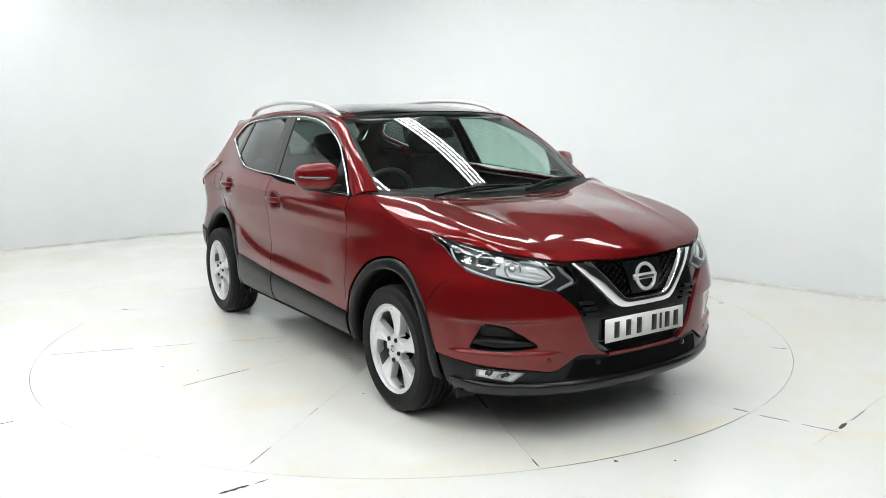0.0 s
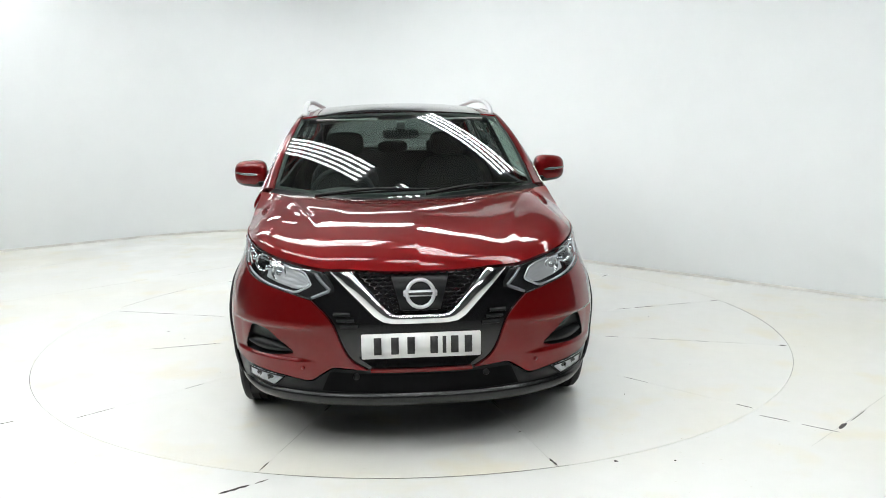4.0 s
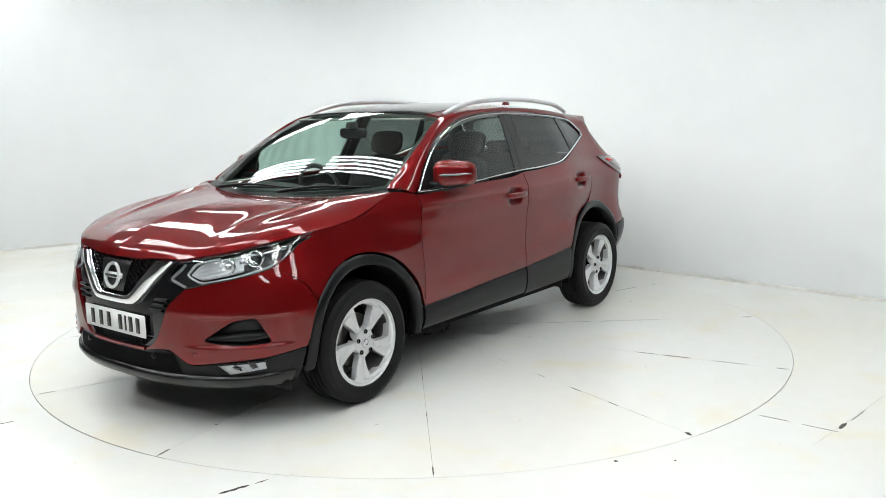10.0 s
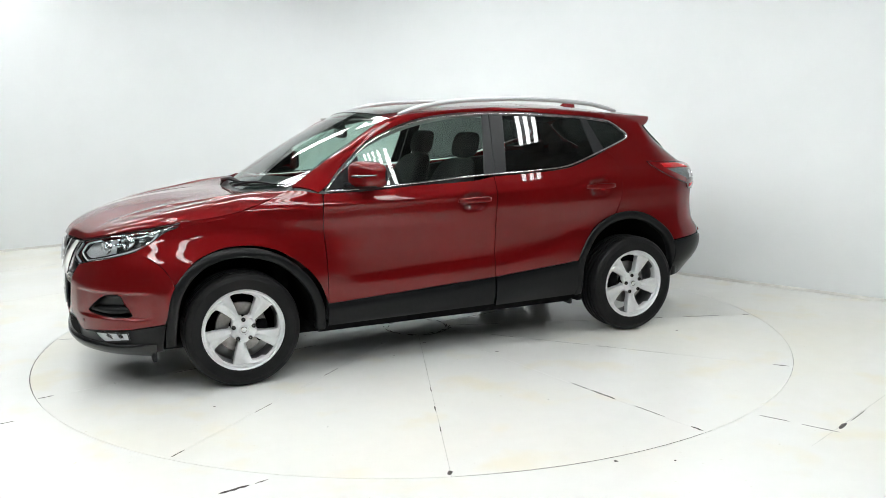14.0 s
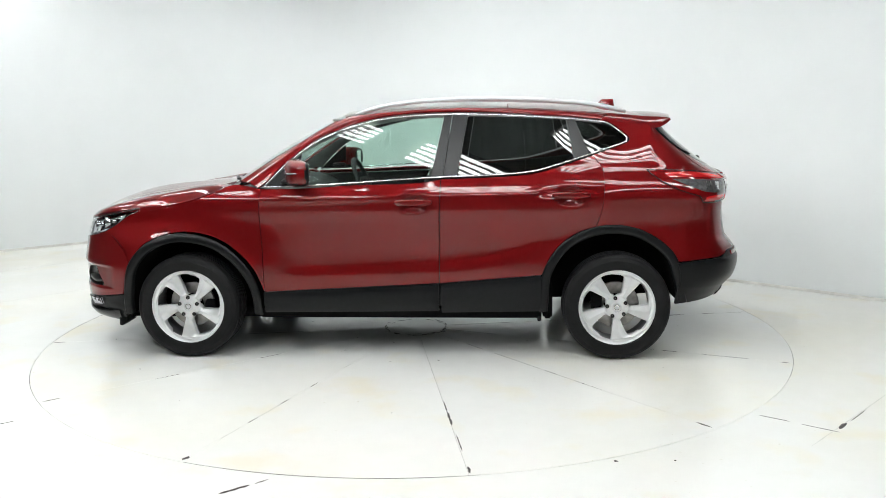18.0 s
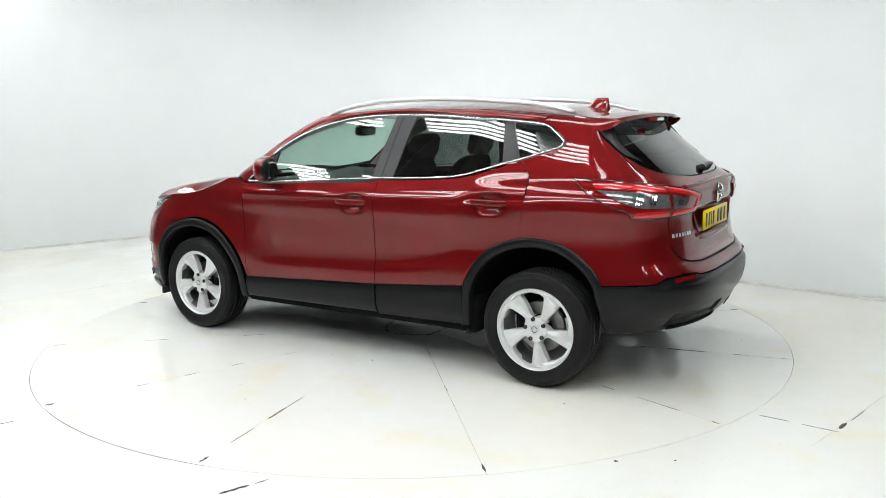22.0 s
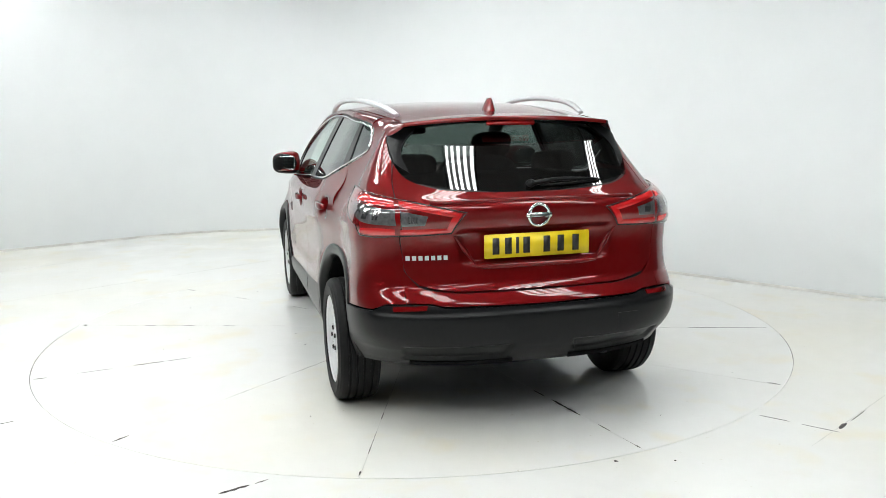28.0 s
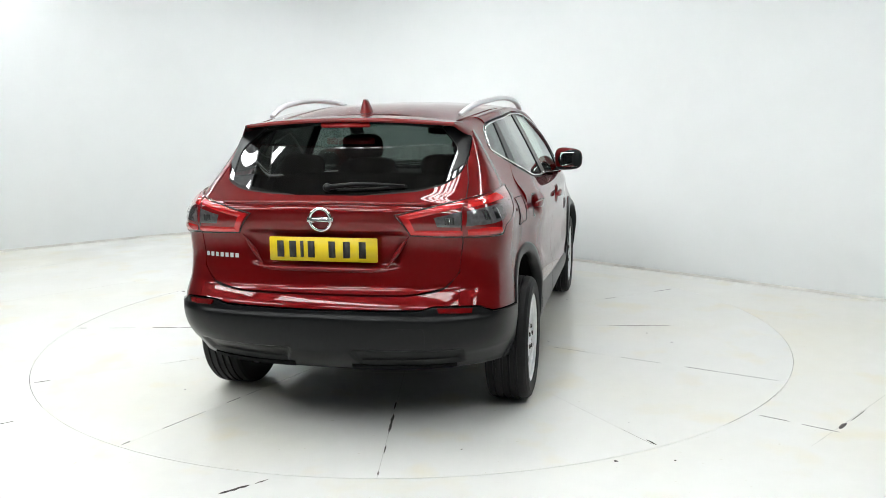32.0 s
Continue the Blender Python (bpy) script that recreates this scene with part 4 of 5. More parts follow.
def nose():
    G = coons(trace(130, (.41, .405), (.50, .392), (.59, .376), (.60, .355, "front"), (.515, .343, "front"), (.490, .344, "front"), (.475, .350, "front"), (.395, .404, "front"), (.38, .408, "front"), (.36, .408, "front"), (.23, .395, "front"), smooth=False), trace(130, *LAMP_B[3:]),
              trace(80, (.41, .405), *SEAM_N), trace(80, (.23, .395, "front"), (.29, .43, "front"), (.40, .63, "front"), (.475, .703, "front")))
    # the mouth of the side inlet is cut out of the bumper
    near = np.linalg.norm(G[:, :, None] - INLET[None, None], axis=-1)
    k = near.argmin(-1)
    G = np.where((near.min(-1) < .0055)[..., None], INLET[k], G)
    red = on_skin(G)
    z = red[..., 2]
    fold = np.exp(-((z - .60) / .034)**2) * np.clip((.80 - red[..., 1]) / .12, 0, 1) * np.clip((red[..., 1] - .30) / .1, 0, 1)
    def step(v):
        v = np.clip(v, 0, 1)
        return v * v * (3 - 2 * v)
    # the band round the inlet lies back under a fold and over a blade
    N = skin_out(G)
    sunk = step((.582 - z) / .016) * step((z - .428) / .012) * step((red[..., 1] - .45) / .13) * step((red[..., 0] - .46) / .09)
    red = red + N * (.004 * fold - .012 * sunk)[..., None]
    verts, faces = sheet(red)
    mid = (G[:-1, :-1] + G[1:, :-1] + G[:-1, 1:] + G[1:, 1:]) / 4
    cut = within(mid, INLET).reshape(-1)
    pair("front_bumper", (verts, [f for i, f in enumerate(faces) if i >= len(cut) or not cut[i]]), PAINT, car)
    strip = patch([(0, .382, "front"), (.225, .384, "front")], [(0, .402, "front"), (.225, .404, "front")], [(0, .382, "front"), (0, .402, "front")], [(.225, .384, "front"), (.225, .404, "front")], 12, 4)
    put("bumper_strip", *sheet(whole(strip)), PAINT, car)
    black = patch([(0, .40, "front"), (.23, .40, "front")], [(0, .826, "front"), (.25, .828, "front"), (.41, .83, "front")], [(0, .40, "front"), (0, .826, "front")], [(.23, .40, "front"), (.29, .43, "front"), (.40, .63, "front"), (.475, .706, "front"), (.374, .745, "front"), (.415, .83, "front")], 24, 30, -.014)
    put("grille_surround", *sheet(whole(black), gap=0), GLOSS_BLACK, car)
    lamp = patch(LAMP_B, LAMP_T, [LAMP_B[0], LAMP_T[0]], [LAMP_B[-1], (.374, .747, "front"), LAMP_T[-1]], 40, 16, .002)
    LAMPS["head"] = pair("headlight", sheet(lamp), LENS, car, "clear headlight with a pale light strip")
    for o in LAMPS["head"]:
        o.visible_shadow = False
    pair("lamp_back", sheet(patch(LAMP_B, LAMP_T, [LAMP_B[0], LAMP_T[0]], [LAMP_B[-1], (.374, .747, "front"), LAMP_T[-1]], 40, 16, -.045)), BEZEL, LAMPS["head"])
    low = patch([(.425, .235), (.55, .232), (.60, .235, "front"), (.3, .245, "front"), (0, .25, "front")], [(.41, .400), (.50, .387), (.59, .371), (.60, .350, "front"), (.515, .338, "front"), (.490, .339, "front"), (.475, .345, "front"), (.395, .399, "front"), (.38, .402, "front"), (0, .39, "front")], [(.425, .235), (.41, .400)], [(0, .25, "front"), (0, .39, "front")], 90, 10, -.01, smooth="blr")
    put("front_valance", *sheet(whole(low[:, ::-1])), BLACK_PLASTIC, car)


body_sides()
cladding()
hood_and_roof()
windows()
tail()
nose()


# ---- wheels ----
def wheel_meshes():
    """Meshes of one wheel about its hub, outer face towards +y."""
    y0 = -.085
    out = {}
    prof = [(.216, y0 - .095), (.222, y0 - .104), (.245, y0 - .108), (.285, y0 - .108), (.308, y0 - .101), (.319, y0 - .088)]
    for gy in (-.055, -.018, .018, .055):
        prof += [(.3245, y0 + gy - .007), (.316, y0 + gy - .005), (.316, y0 + gy + .005), (.3245, y0 + gy + .007)]
    prof += [(.319, y0 + .088), (.308, y0 + .101), (.290, y0 + .107), (.286, y0 + .1095), (.280, y0 + .108), (.250, y0 + .108), (.236, y0 + .105), (.230, y0 + .098), (.225, y0 + .05)]
    out["tyre"] = (lathe(prof, "y", 72), RUBBER)
    out["wheel"] = (lathe([(.233, .006), (.2315, .013), (.227, .014), (.222, .008), (.214, -.003), (.205, -.018)], "y", 60), ALLOY)
    out["barrel"] = (lathe([(.205, -.018), (.200, -.06), (.20, -.12), (.216, -.18)], "y", 48), BARREL)
    # one spoke between two slanted openings: its two sides turn with the radius
    rr = np.array([.030, .050, .068, .073, .079, .088, .105, .125, .145, .165, .178, .190, .198, .205, .210, .223])
    lo = np.radians([-14, -14, -12, 16, 26, 29, 28, 27, 26, 25, 24.5, 23, 15, 0, -12, -12])
    hi = np.radians([58, 58, 60, 69, 59, 57, 56.5, 56, 55.5, 55, 54.5, 54, 54, 55, 60, 60])
    yy = np.array([.004, .003, .001, .000, -.002, -.004, -.005, -.005, -.004, -.002, .0, .001, .002, .003, .003, .006])
    aa = np.array([0, 0, .03, .12, .34, .50, .62, .86, .97, 1.0, 1.0])
    dy = np.array([-.050, -.012, -.008, -.006, .002, .001, -.006, -.010, -.013, -.018, -.050])
    P = []
    for r, a0, a1, y in zip(rr, lo, hi, yy):
        solid = a1 - a0 > radians(71)
        drop = np.where((aa <= 0) & (dy < -.04) | (aa >= 1) & (dy < -.04), -.012 if solid else -.050, dy * (0.1 if solid else 1.0))
        ang = math.pi / 2 + a0 + aa * (a1 - a0)
        P.append(np.stack([r * np.cos(ang), y + drop, r * np.sin(ang)], 1))
    P = np.array(P)
    out["spoke"] = ((list(P.reshape(-1, 3)), grid_faces(len(rr), len(aa), 0, False)), ALLOY)
    out["centre_cap"] = (lathe([(.001, .008), (.020, .008), (.029, .005), (.031, -.004)], "y", 24), SATIN)
    out["cap_mark"] = (lathe([(.013, .0095), (.016, .0105), (.019, .0095)], "y", 20), CHROME)
    out["wheel_nut"] = (lathe([(.001, .004), (.0075, .004), (.0085, .0075), (.0115, .0075), (.0125, .001)], "y", 12, (0, 0, 0)), GLOSS_BLACK)
    out["brake_disc"] = (lathe([(.05, -.075), (.14, -.075), (.145, -.085), (.14, -.10), (.06, -.10)], "y", 40), STEEL)
    out["brake_hub"] = (lathe([(.001, -.05), (.055, -.055), (.07, -.075), (.07, -.13)], "y", 24), DARK)
    out["caliper"] = (pillow((.115, -.085, .03), (.07, .06, .13), .5, 14, 8), DARK)
    return out


def about(piece):
    """A wheel's piece turned to face the other side."""
    return [(-p[0], -p[1], p[2]) for p in piece[0]], piece[1]


def wheels():
    parts = wheel_meshes()
    made = {}
    for sy in (1, -1):
        for k, (piece, mat) in parts.items():
            made[k, sy] = mesh_of(k, *(piece if sy > 0 else about(piece)), mat)
            made[k, sy].set_sharp_from_angle(angle=radians(28))
    for x, turns in ((0.0, (0.0, 32.0)), (-2.646, (10.0, 10.0))):
        for sy, phase in zip((1, -1), turns):
            w = new("wheel", made["wheel", sy])
            tagged(w, "silver five-spoke alloy wheel with a black tyre")
            w.parent = car
            w.matrix_basis = pose(x, sy * .858, .3245, 0, phase, 0)
            WHEELS.append(w)
            for k in ("tyre", "barrel", "centre_cap", "cap_mark", "brake_disc", "brake_hub", "caliper"):
                o = new(k, made[k, sy])
                o.parent = w
                if k == "caliper":
                    o.matrix_basis = pose(0, 0, 0, 0, -phase + (180 if (x == 0) == (sy > 0) else 0), 0)
            for i in range(5):
                o = new("spoke", made["spoke", sy])
                o.parent, o.matrix_basis = w, pose(0, 0, 0, 0, 72 * i, 0)
                o = new("wheel_nut", made["wheel_nut", sy])
                a = radians(90 + 72 * i)
                o.parent, o.location = w, (.058 * math.cos(a), sy * .0035, .058 * math.sin(a))


WHEELS = []
BARREL = material("shaded_rim_barrel", (0.16, 0.16, 0.165), 0.45, 0.5, grain=0.2, grain_size=20)


# ---- nose details ----
def front(y, z, lift=0.0):
    p = skin(s_at(abs(y), z, "front"), z)
    q = np.array([p[0] + lift, y, z])
    return q


def front_plate_strip(inner, outer, profile, n=40):
    """A strip on the nose between two half outlines (y, z), mirrored whole."""
    I, O = spline(inner, n, False), spline(outer, n, False)
    rows = []
    for t, l in profile:
        c = I + (O - I) * t
        rows.append([front(max(y, 0.0), z, l) for y, z in c])
    return whole(np.array(rows))


def lamp_points(u, v, lift):
    b = trace(61, *LAMP_B)
    t = trace(61, *LAMP_T)
    i = int(round(np.clip(u, 0, 1) * 60))
    g = b[i] + (t[i] - b[i]) * v
    P = skin(g[0], g[1])
    e = 1e-3
    n = np.cross(skin(g[0] + e, g[1]) - P, skin(g[0], g[1] + e) - P)
    n /= np.linalg.norm(n)
    n = n if n[0] > 0 else -n
    return P + n * lift, n


def turned(piece, at, axis):
    """A piece made about +x, brought to a place with its axis along a direction."""
    q = Vector((1, 0, 0)).rotation_difference(Vector(axis)).to_matrix()
    return [tuple(np.array(q @ Vector(v)) + np.array(at)) for v in piece[0]], piece[1]


def nose_details():
    # bright V of the grille
    outer = [(0, .600), (.12, .601), (.165, .608), (.20, .63), (.395, .828)]
    inner = [(0, .646), (.098, .647), (.125, .653), (.146, .670), (.292, .828)]
    V = front_plate_strip(inner, outer, ((0, -.012), (.04, .008), (.2, .016), (.5, .016), (.85, .010), (.97, .004), (1, -.012)), 44)
    put("grille_chrome", *sheet(V, depth=0, gap=0, middle=np.array([0, 0, .7])), CHROME, car, "bright chrome V-shaped grille bar")
    # honeycomb mesh
    verts, faces = [], []
    w, hh = .040, .0205
    for r in range(12):
        for c in range(-9, 10):
            cy, cz = (c + .5 * (r % 2)) * w, .645 + r * hh * .78
            lim = .09 + (cz - .64) / (.828 - .64) * .20
            if abs(cy) > lim or cz > .83:
                continue
            a = np.radians([90, 150, 210, 270, 330, 30])
            o, i = [], []
            for t in a:
                o.append((cy + w * .56 * math.cos(t), cz + hh * .54 * math.sin(t)))
                i.append((cy + w * .46 * math.cos(t), cz + hh * .38 * math.sin(t)))
            b = len(verts)
            verts += [front(y, min(z, .835), -.006) for y, z in o] + [front(y, min(z, .835), -.002) for y, z in i] + [front(y, min(z, .835), -.0135) for y, z in i]
            for k in range(6):
                n = (k + 1) % 6
                faces += [(b + k, b + n, b + 6 + n, b + 6 + k), (b + 6 + k, b + 6 + n, b + 12 + n, b + 12 + k)]
    tagged(put("grille_mesh", verts, faces, GLOSS_BLACK, car, smooth=False), kind="stuff")
    # badge
    pan = front_plate_strip([(0, .655), (.085, .657)], [(0, .812), (.125, .812)], ((0, -.012), (.05, .004), (.5, .006), (.95, .004), (1, -.012)), 12)
    put("badge_panel", *sheet(pan, depth=0, gap=0, middle=np.array([0, 0, .7])), BLACK_PLASTIC, car)
    ring = [front(.058 * math.cos(t), .735 + .058 * math.sin(t), .016) for t in np.linspace(0, 2 * math.pi, 40, endpoint=False)]
    badge = put("front_badge", *tube(ring, .0085, 8, closed=True, up=(1, 0, 0)), SATIN, car, "round silver maker's badge with a bar")
    put("badge_bar", *block(.862, .884, -.073, .073, .722, .748, .003), SATIN, badge)
    put("badge_inlay", *block(.8845, .8865, -.058, .058, .729, .741, .0005), PLATE_INK, badge)
    # number plate with plain bars for its marks
    plate = put("front_number_plate", *block(.882, .890, -.26, .26, .452, .563, .003), WHITE_PLATE, car, "white front number plate with dark bars")
    for y in (-.205, -.145, -.100, -.055, .045, .115, .190):
        put("mark_bar", *block(.8905, .8918, -y - (.0165 if abs(y + .1) > .01 else .008), -y + (.0165 if abs(y + .1) > .01 else .008), .470, .546, .0004), PLATE_INK, plate)
    put("plate_holder", *block(.868, .8815, -.25, .25, .458, .558, .003), GLOSS_BLACK, car)
    # air slots under the plate and beside it
    und = front_plate_strip([(0, .408), (.215, .410)], [(0, .452), (.275, .452)], ((0, -.004), (.1, -.012), (.9, -.012), (1, -.004)), 14)
    put("lower_slot", *sheet(und, depth=0, gap=0, middle=np.array([0, 0, .45])), DARK, car)
    for k in range(9):
        y = -.20 + .05 * k
        put("slot_rib", *block(.866, .874, y - .004, y + .004, .412, .450, .001), DARK, car)
    for k in range(3):
        z = .592 + k * .026
        a, b = .270 + k * .017, .350 + k * .015
        rows = np.array([[front(y, z + dz, l) for y in np.linspace(a, b, 8)] for dz, l in ((-.008, -.012), (-.004, .0), (.004, .0), (.008, -.012))])
        pair("vent_slat", sheet(rows, depth=0, gap=0), BLACK_PLASTIC, car)
    # inlets above the fog lamps: a deep mouth with a lower ledge
    c = INLET.mean(0)
    rows = [on_skin((c + (INLET - c) * k)[None])[0] for k in (1.0, .985, .90, .55, .02)]
    N = np.array([.80, .60, 0])
    rows = np.array([r - N * d for r, d in zip(rows, (.011, .022, .042, .048, .052))])
    pair("fog_inlet", (list(rows.reshape(-1, 3)), grid_faces(5, len(INLET))), BLACK_PLASTIC, car, "black side inlet in the bumper")
    G = patch([(.585, .468), (.66, .455), (.575, .462, "front")], [(.60, .500), (.66, .498), (.60, .486, "front")], [(.585, .468), (.60, .500)], [(.575, .462, "front"), (.60, .486, "front")], 20, 5, np.array([-.022, -.017, -.018, -.024, -.042])[:, None] * np.ones((1, 20)))
    pair("inlet_ledge", sheet(G, gap=0, depth=0), BLACK_PLASTIC, car)
    # fog lamps: three bright bowls behind a clear lens
    edge = ([(.588, .318), (.655, .298, "front")], [(.598, .360), (.605, .349, "front")], [(.588, .318), (.598, .360)], [(.655, .298, "front"), (.605, .349, "front")])
    u, v = np.linspace(0, 1, 40)[None], np.linspace(0, 1, 12)[:, None]
    bowl = .5 * np.maximum(np.exp(-((u - .30) / .12)**2 - ((v - .5) / .45)**2), np.exp(-((u - .66) / .12)**2 - ((v - .5) / .45)**2))
    G = patch(*edge, 40, 12, -.004 - .020 * bowl - .0015 * np.sin(u * 60))
    fogs = pair("fog_lamp", sheet(G, gap=0, depth=0), SATIN, car, "clear fog lamp in the bumper's corner")
    for f in pair("fog_lens", sheet(patch(*edge, 20, 6, .003), gap=0, depth=0), LENS, fogs):
        f.visible_shadow = False
    ring = np.concatenate([patch(*edge, 40, 12, .003)[0], patch(*edge, 40, 12, .003)[-1][::-1]])
    pair("fog_rim", tube(ring, .0035, 6, closed=True), BLACK_PLASTIC, fogs)
    for u0 in (.30, .66):
        pair("fog_bulb", pillow(G[6, int(u0 * 39)] + np.array([.006, .004, 0]), (.016, .016, .016), 1, 12, 8), SMOKE_LENS, fogs)
    # lip and lower opening
    rows = []
    for z, l in ((.215, -.03), (.222, .0), (.235, .012), (.262, .016), (.283, .010), (.292, -.012)):
        g = np.array([(s, z - .008 * (abs(s - XCF) / LEND < .2)) for s in np.linspace(s_at(.46, z), s_at(0, z, "front"), 36)])
        P = skin(g[:, 0], g[:, 1])
        n = P - np.array([.1, 0, 0])
        n[:, 2] = 0
        rows.append(P + (l * np.clip(np.arange(36) / 9, .1, 1))[:, None] * n / np.linalg.norm(n, axis=1, keepdims=True))
    put("front_lip", *sheet(whole(np.array(rows)[:, ::-1]), depth=0, gap=0, middle=np.array([0, 0, .26])), LIP, car)
    op = patch([(.44, .298, "front"), (.2, .292, "front"), (0, .292, "front")], [(.40, .388, "front"), (.2, .378, "front"), (0, .378, "front")], [(.44, .298, "front"), (.40, .388, "front")], [(0, .292, "front"), (0, .378, "front")], 24, 6, -.006)
    put("lower_opening", *sheet(whole(op[:, ::-1]), depth=0, gap=0), DARK, car)
    for y in (-.285, .285):
        put("parking_sensor", *turned(lathe([(.014, -.004), (.014, .006), (.011, .008), (.001, .008)], "x", 14), front(y, .368, -.004), (1, .2 * np.sign(y), 0)), BLACK_PLASTIC, car)
    pair("parking_sensor", turned(lathe([(.010, -.002), (.010, .002), (.001, .003)], "x", 14), front(.52, .40, .0), (1, .4, 0)), PAINT, car)
    # headlight insides
    def inner(lift, n, *pts, smooth=True):
        g = trace(n, *pts, smooth=smooth)
        return np.array([skin(q[0], q[1]) for q in g]) - lift * np.array([.8, .6, .1])
    ax = np.array([.88, .46, .04])
    for at, r, core in (((.585, .838), .034, SMOKE_LENS), ((.635, .806, "front"), .031, REFLECTOR)):
        p = inner(.030, 2, at, at)[0]
        pair("lamp_bowl", turned(lathe([(.002, -.02), (r * .6, -.016), (r * .92, .0), (r * 1.08, .012), (r * 1.2, .012), (r * 1.22, -.02)], "x", 28), p, ax), CHROME, LAMPS["head"])
        pair("lamp_bulb", turned(lathe([(.0005, .014), (r * .40, .010), (r * .62, -.002), (r * .66, -.012)], "x", 20), p, ax), core, LAMPS["head"])
    line = inner(.010, 90, *curve(10, [(.417, .884), (.440, .854), (.466, .830), (.547, .796)]), *curve(8, [(.58, .786), (.68, .756), (.762, .733)]), (.772, .737), (.786, .760), (.787, .770), *curve(6, [(.770, .800), (.754, .820), (.735, .828), (.69, .842)]), smooth=False)
    pair("daylight_strip", tube(line, .0058, 8, flat=.8), DRL, LAMPS["head"], "pale daytime running light strip")
    line = inner(.020, 30, (.41, .895), (.50, .868), (.62, .850), (.60, .835, "front"))
    pair("lamp_brow", tube(line, .006, 8), CHROME, LAMPS["head"])
    line = inner(.012, 40, (.803, .712), (.820, .742), (.820, .750), (.798, .785), (.780, .815), smooth=False)
    pair("indicator_strip", tube(line, .0075, 8), INDICATOR, LAMPS["head"])
    low, high = inner(.026, 30, (.64, .782), (.72, .758), (.768, .748), (.782, .764)), inner(.026, 30, (.62, .846), (.70, .832), (.750, .812), (.783, .768))
    G = np.array([low + (high - low) * t - np.array([.8, .6, .1]) * .003 * abs(((t * 4) % 1) - .5) for t in np.linspace(0, 1, 17)])
    pair("indicator_reflector", sheet(G, gap=0, depth=0), SATIN, LAMPS["head"], "silver ribbed lamp reflector")
    for at, size in (((.46, .878), .026), ((.51, .850), .024), ((.685, .822, "front"), .026)):
        p = inner(.030, 2, at, at)[0]
        pair("lamp_reflector", pillow(p, (size * 1.6, size * 1.6, size), .5, 12, 8), REFLECTOR, LAMPS["head"])
    for v in (.03, .97):
        line = [lamp_points(u, v, .0)[0] for u in np.linspace(.0, 1, 30)]
        pair("lamp_rim", tube(line, .003, 6), GLOSS_BLACK, LAMPS["head"])

    # small air flaps ahead of the wheels
    for x in (.47, -2.185):
        pair("air_flap", block(x - .012, x + .012, .60, .80, .185 if x > 0 else .22, .30, .004), BLACK_PLASTIC, car)
    # liner ahead of the rear wheels
    pair("arch_liner", block(-2.262, -2.205, .43, .835, .245, .46, .012), DARK, car)


LIP = material("dark_grey_bumper_lip", (0.007, 0.0075, 0.0082), 0.25, grain=0.1, bump=0.1)
INDICATOR = material("grey_indicator_guide", (0.34, 0.35, 0.37), 0.2, 0.4)
DRL = material("pale_light_guide", (0.62, 0.64, 0.66), 0.15, 0.3)


# ---- tail details ----
def rear(y, z, lift=0.0):
    p = skin(s_at(abs(y), z, "rear"), z)
    return np.array([p[0] - lift, y, z])


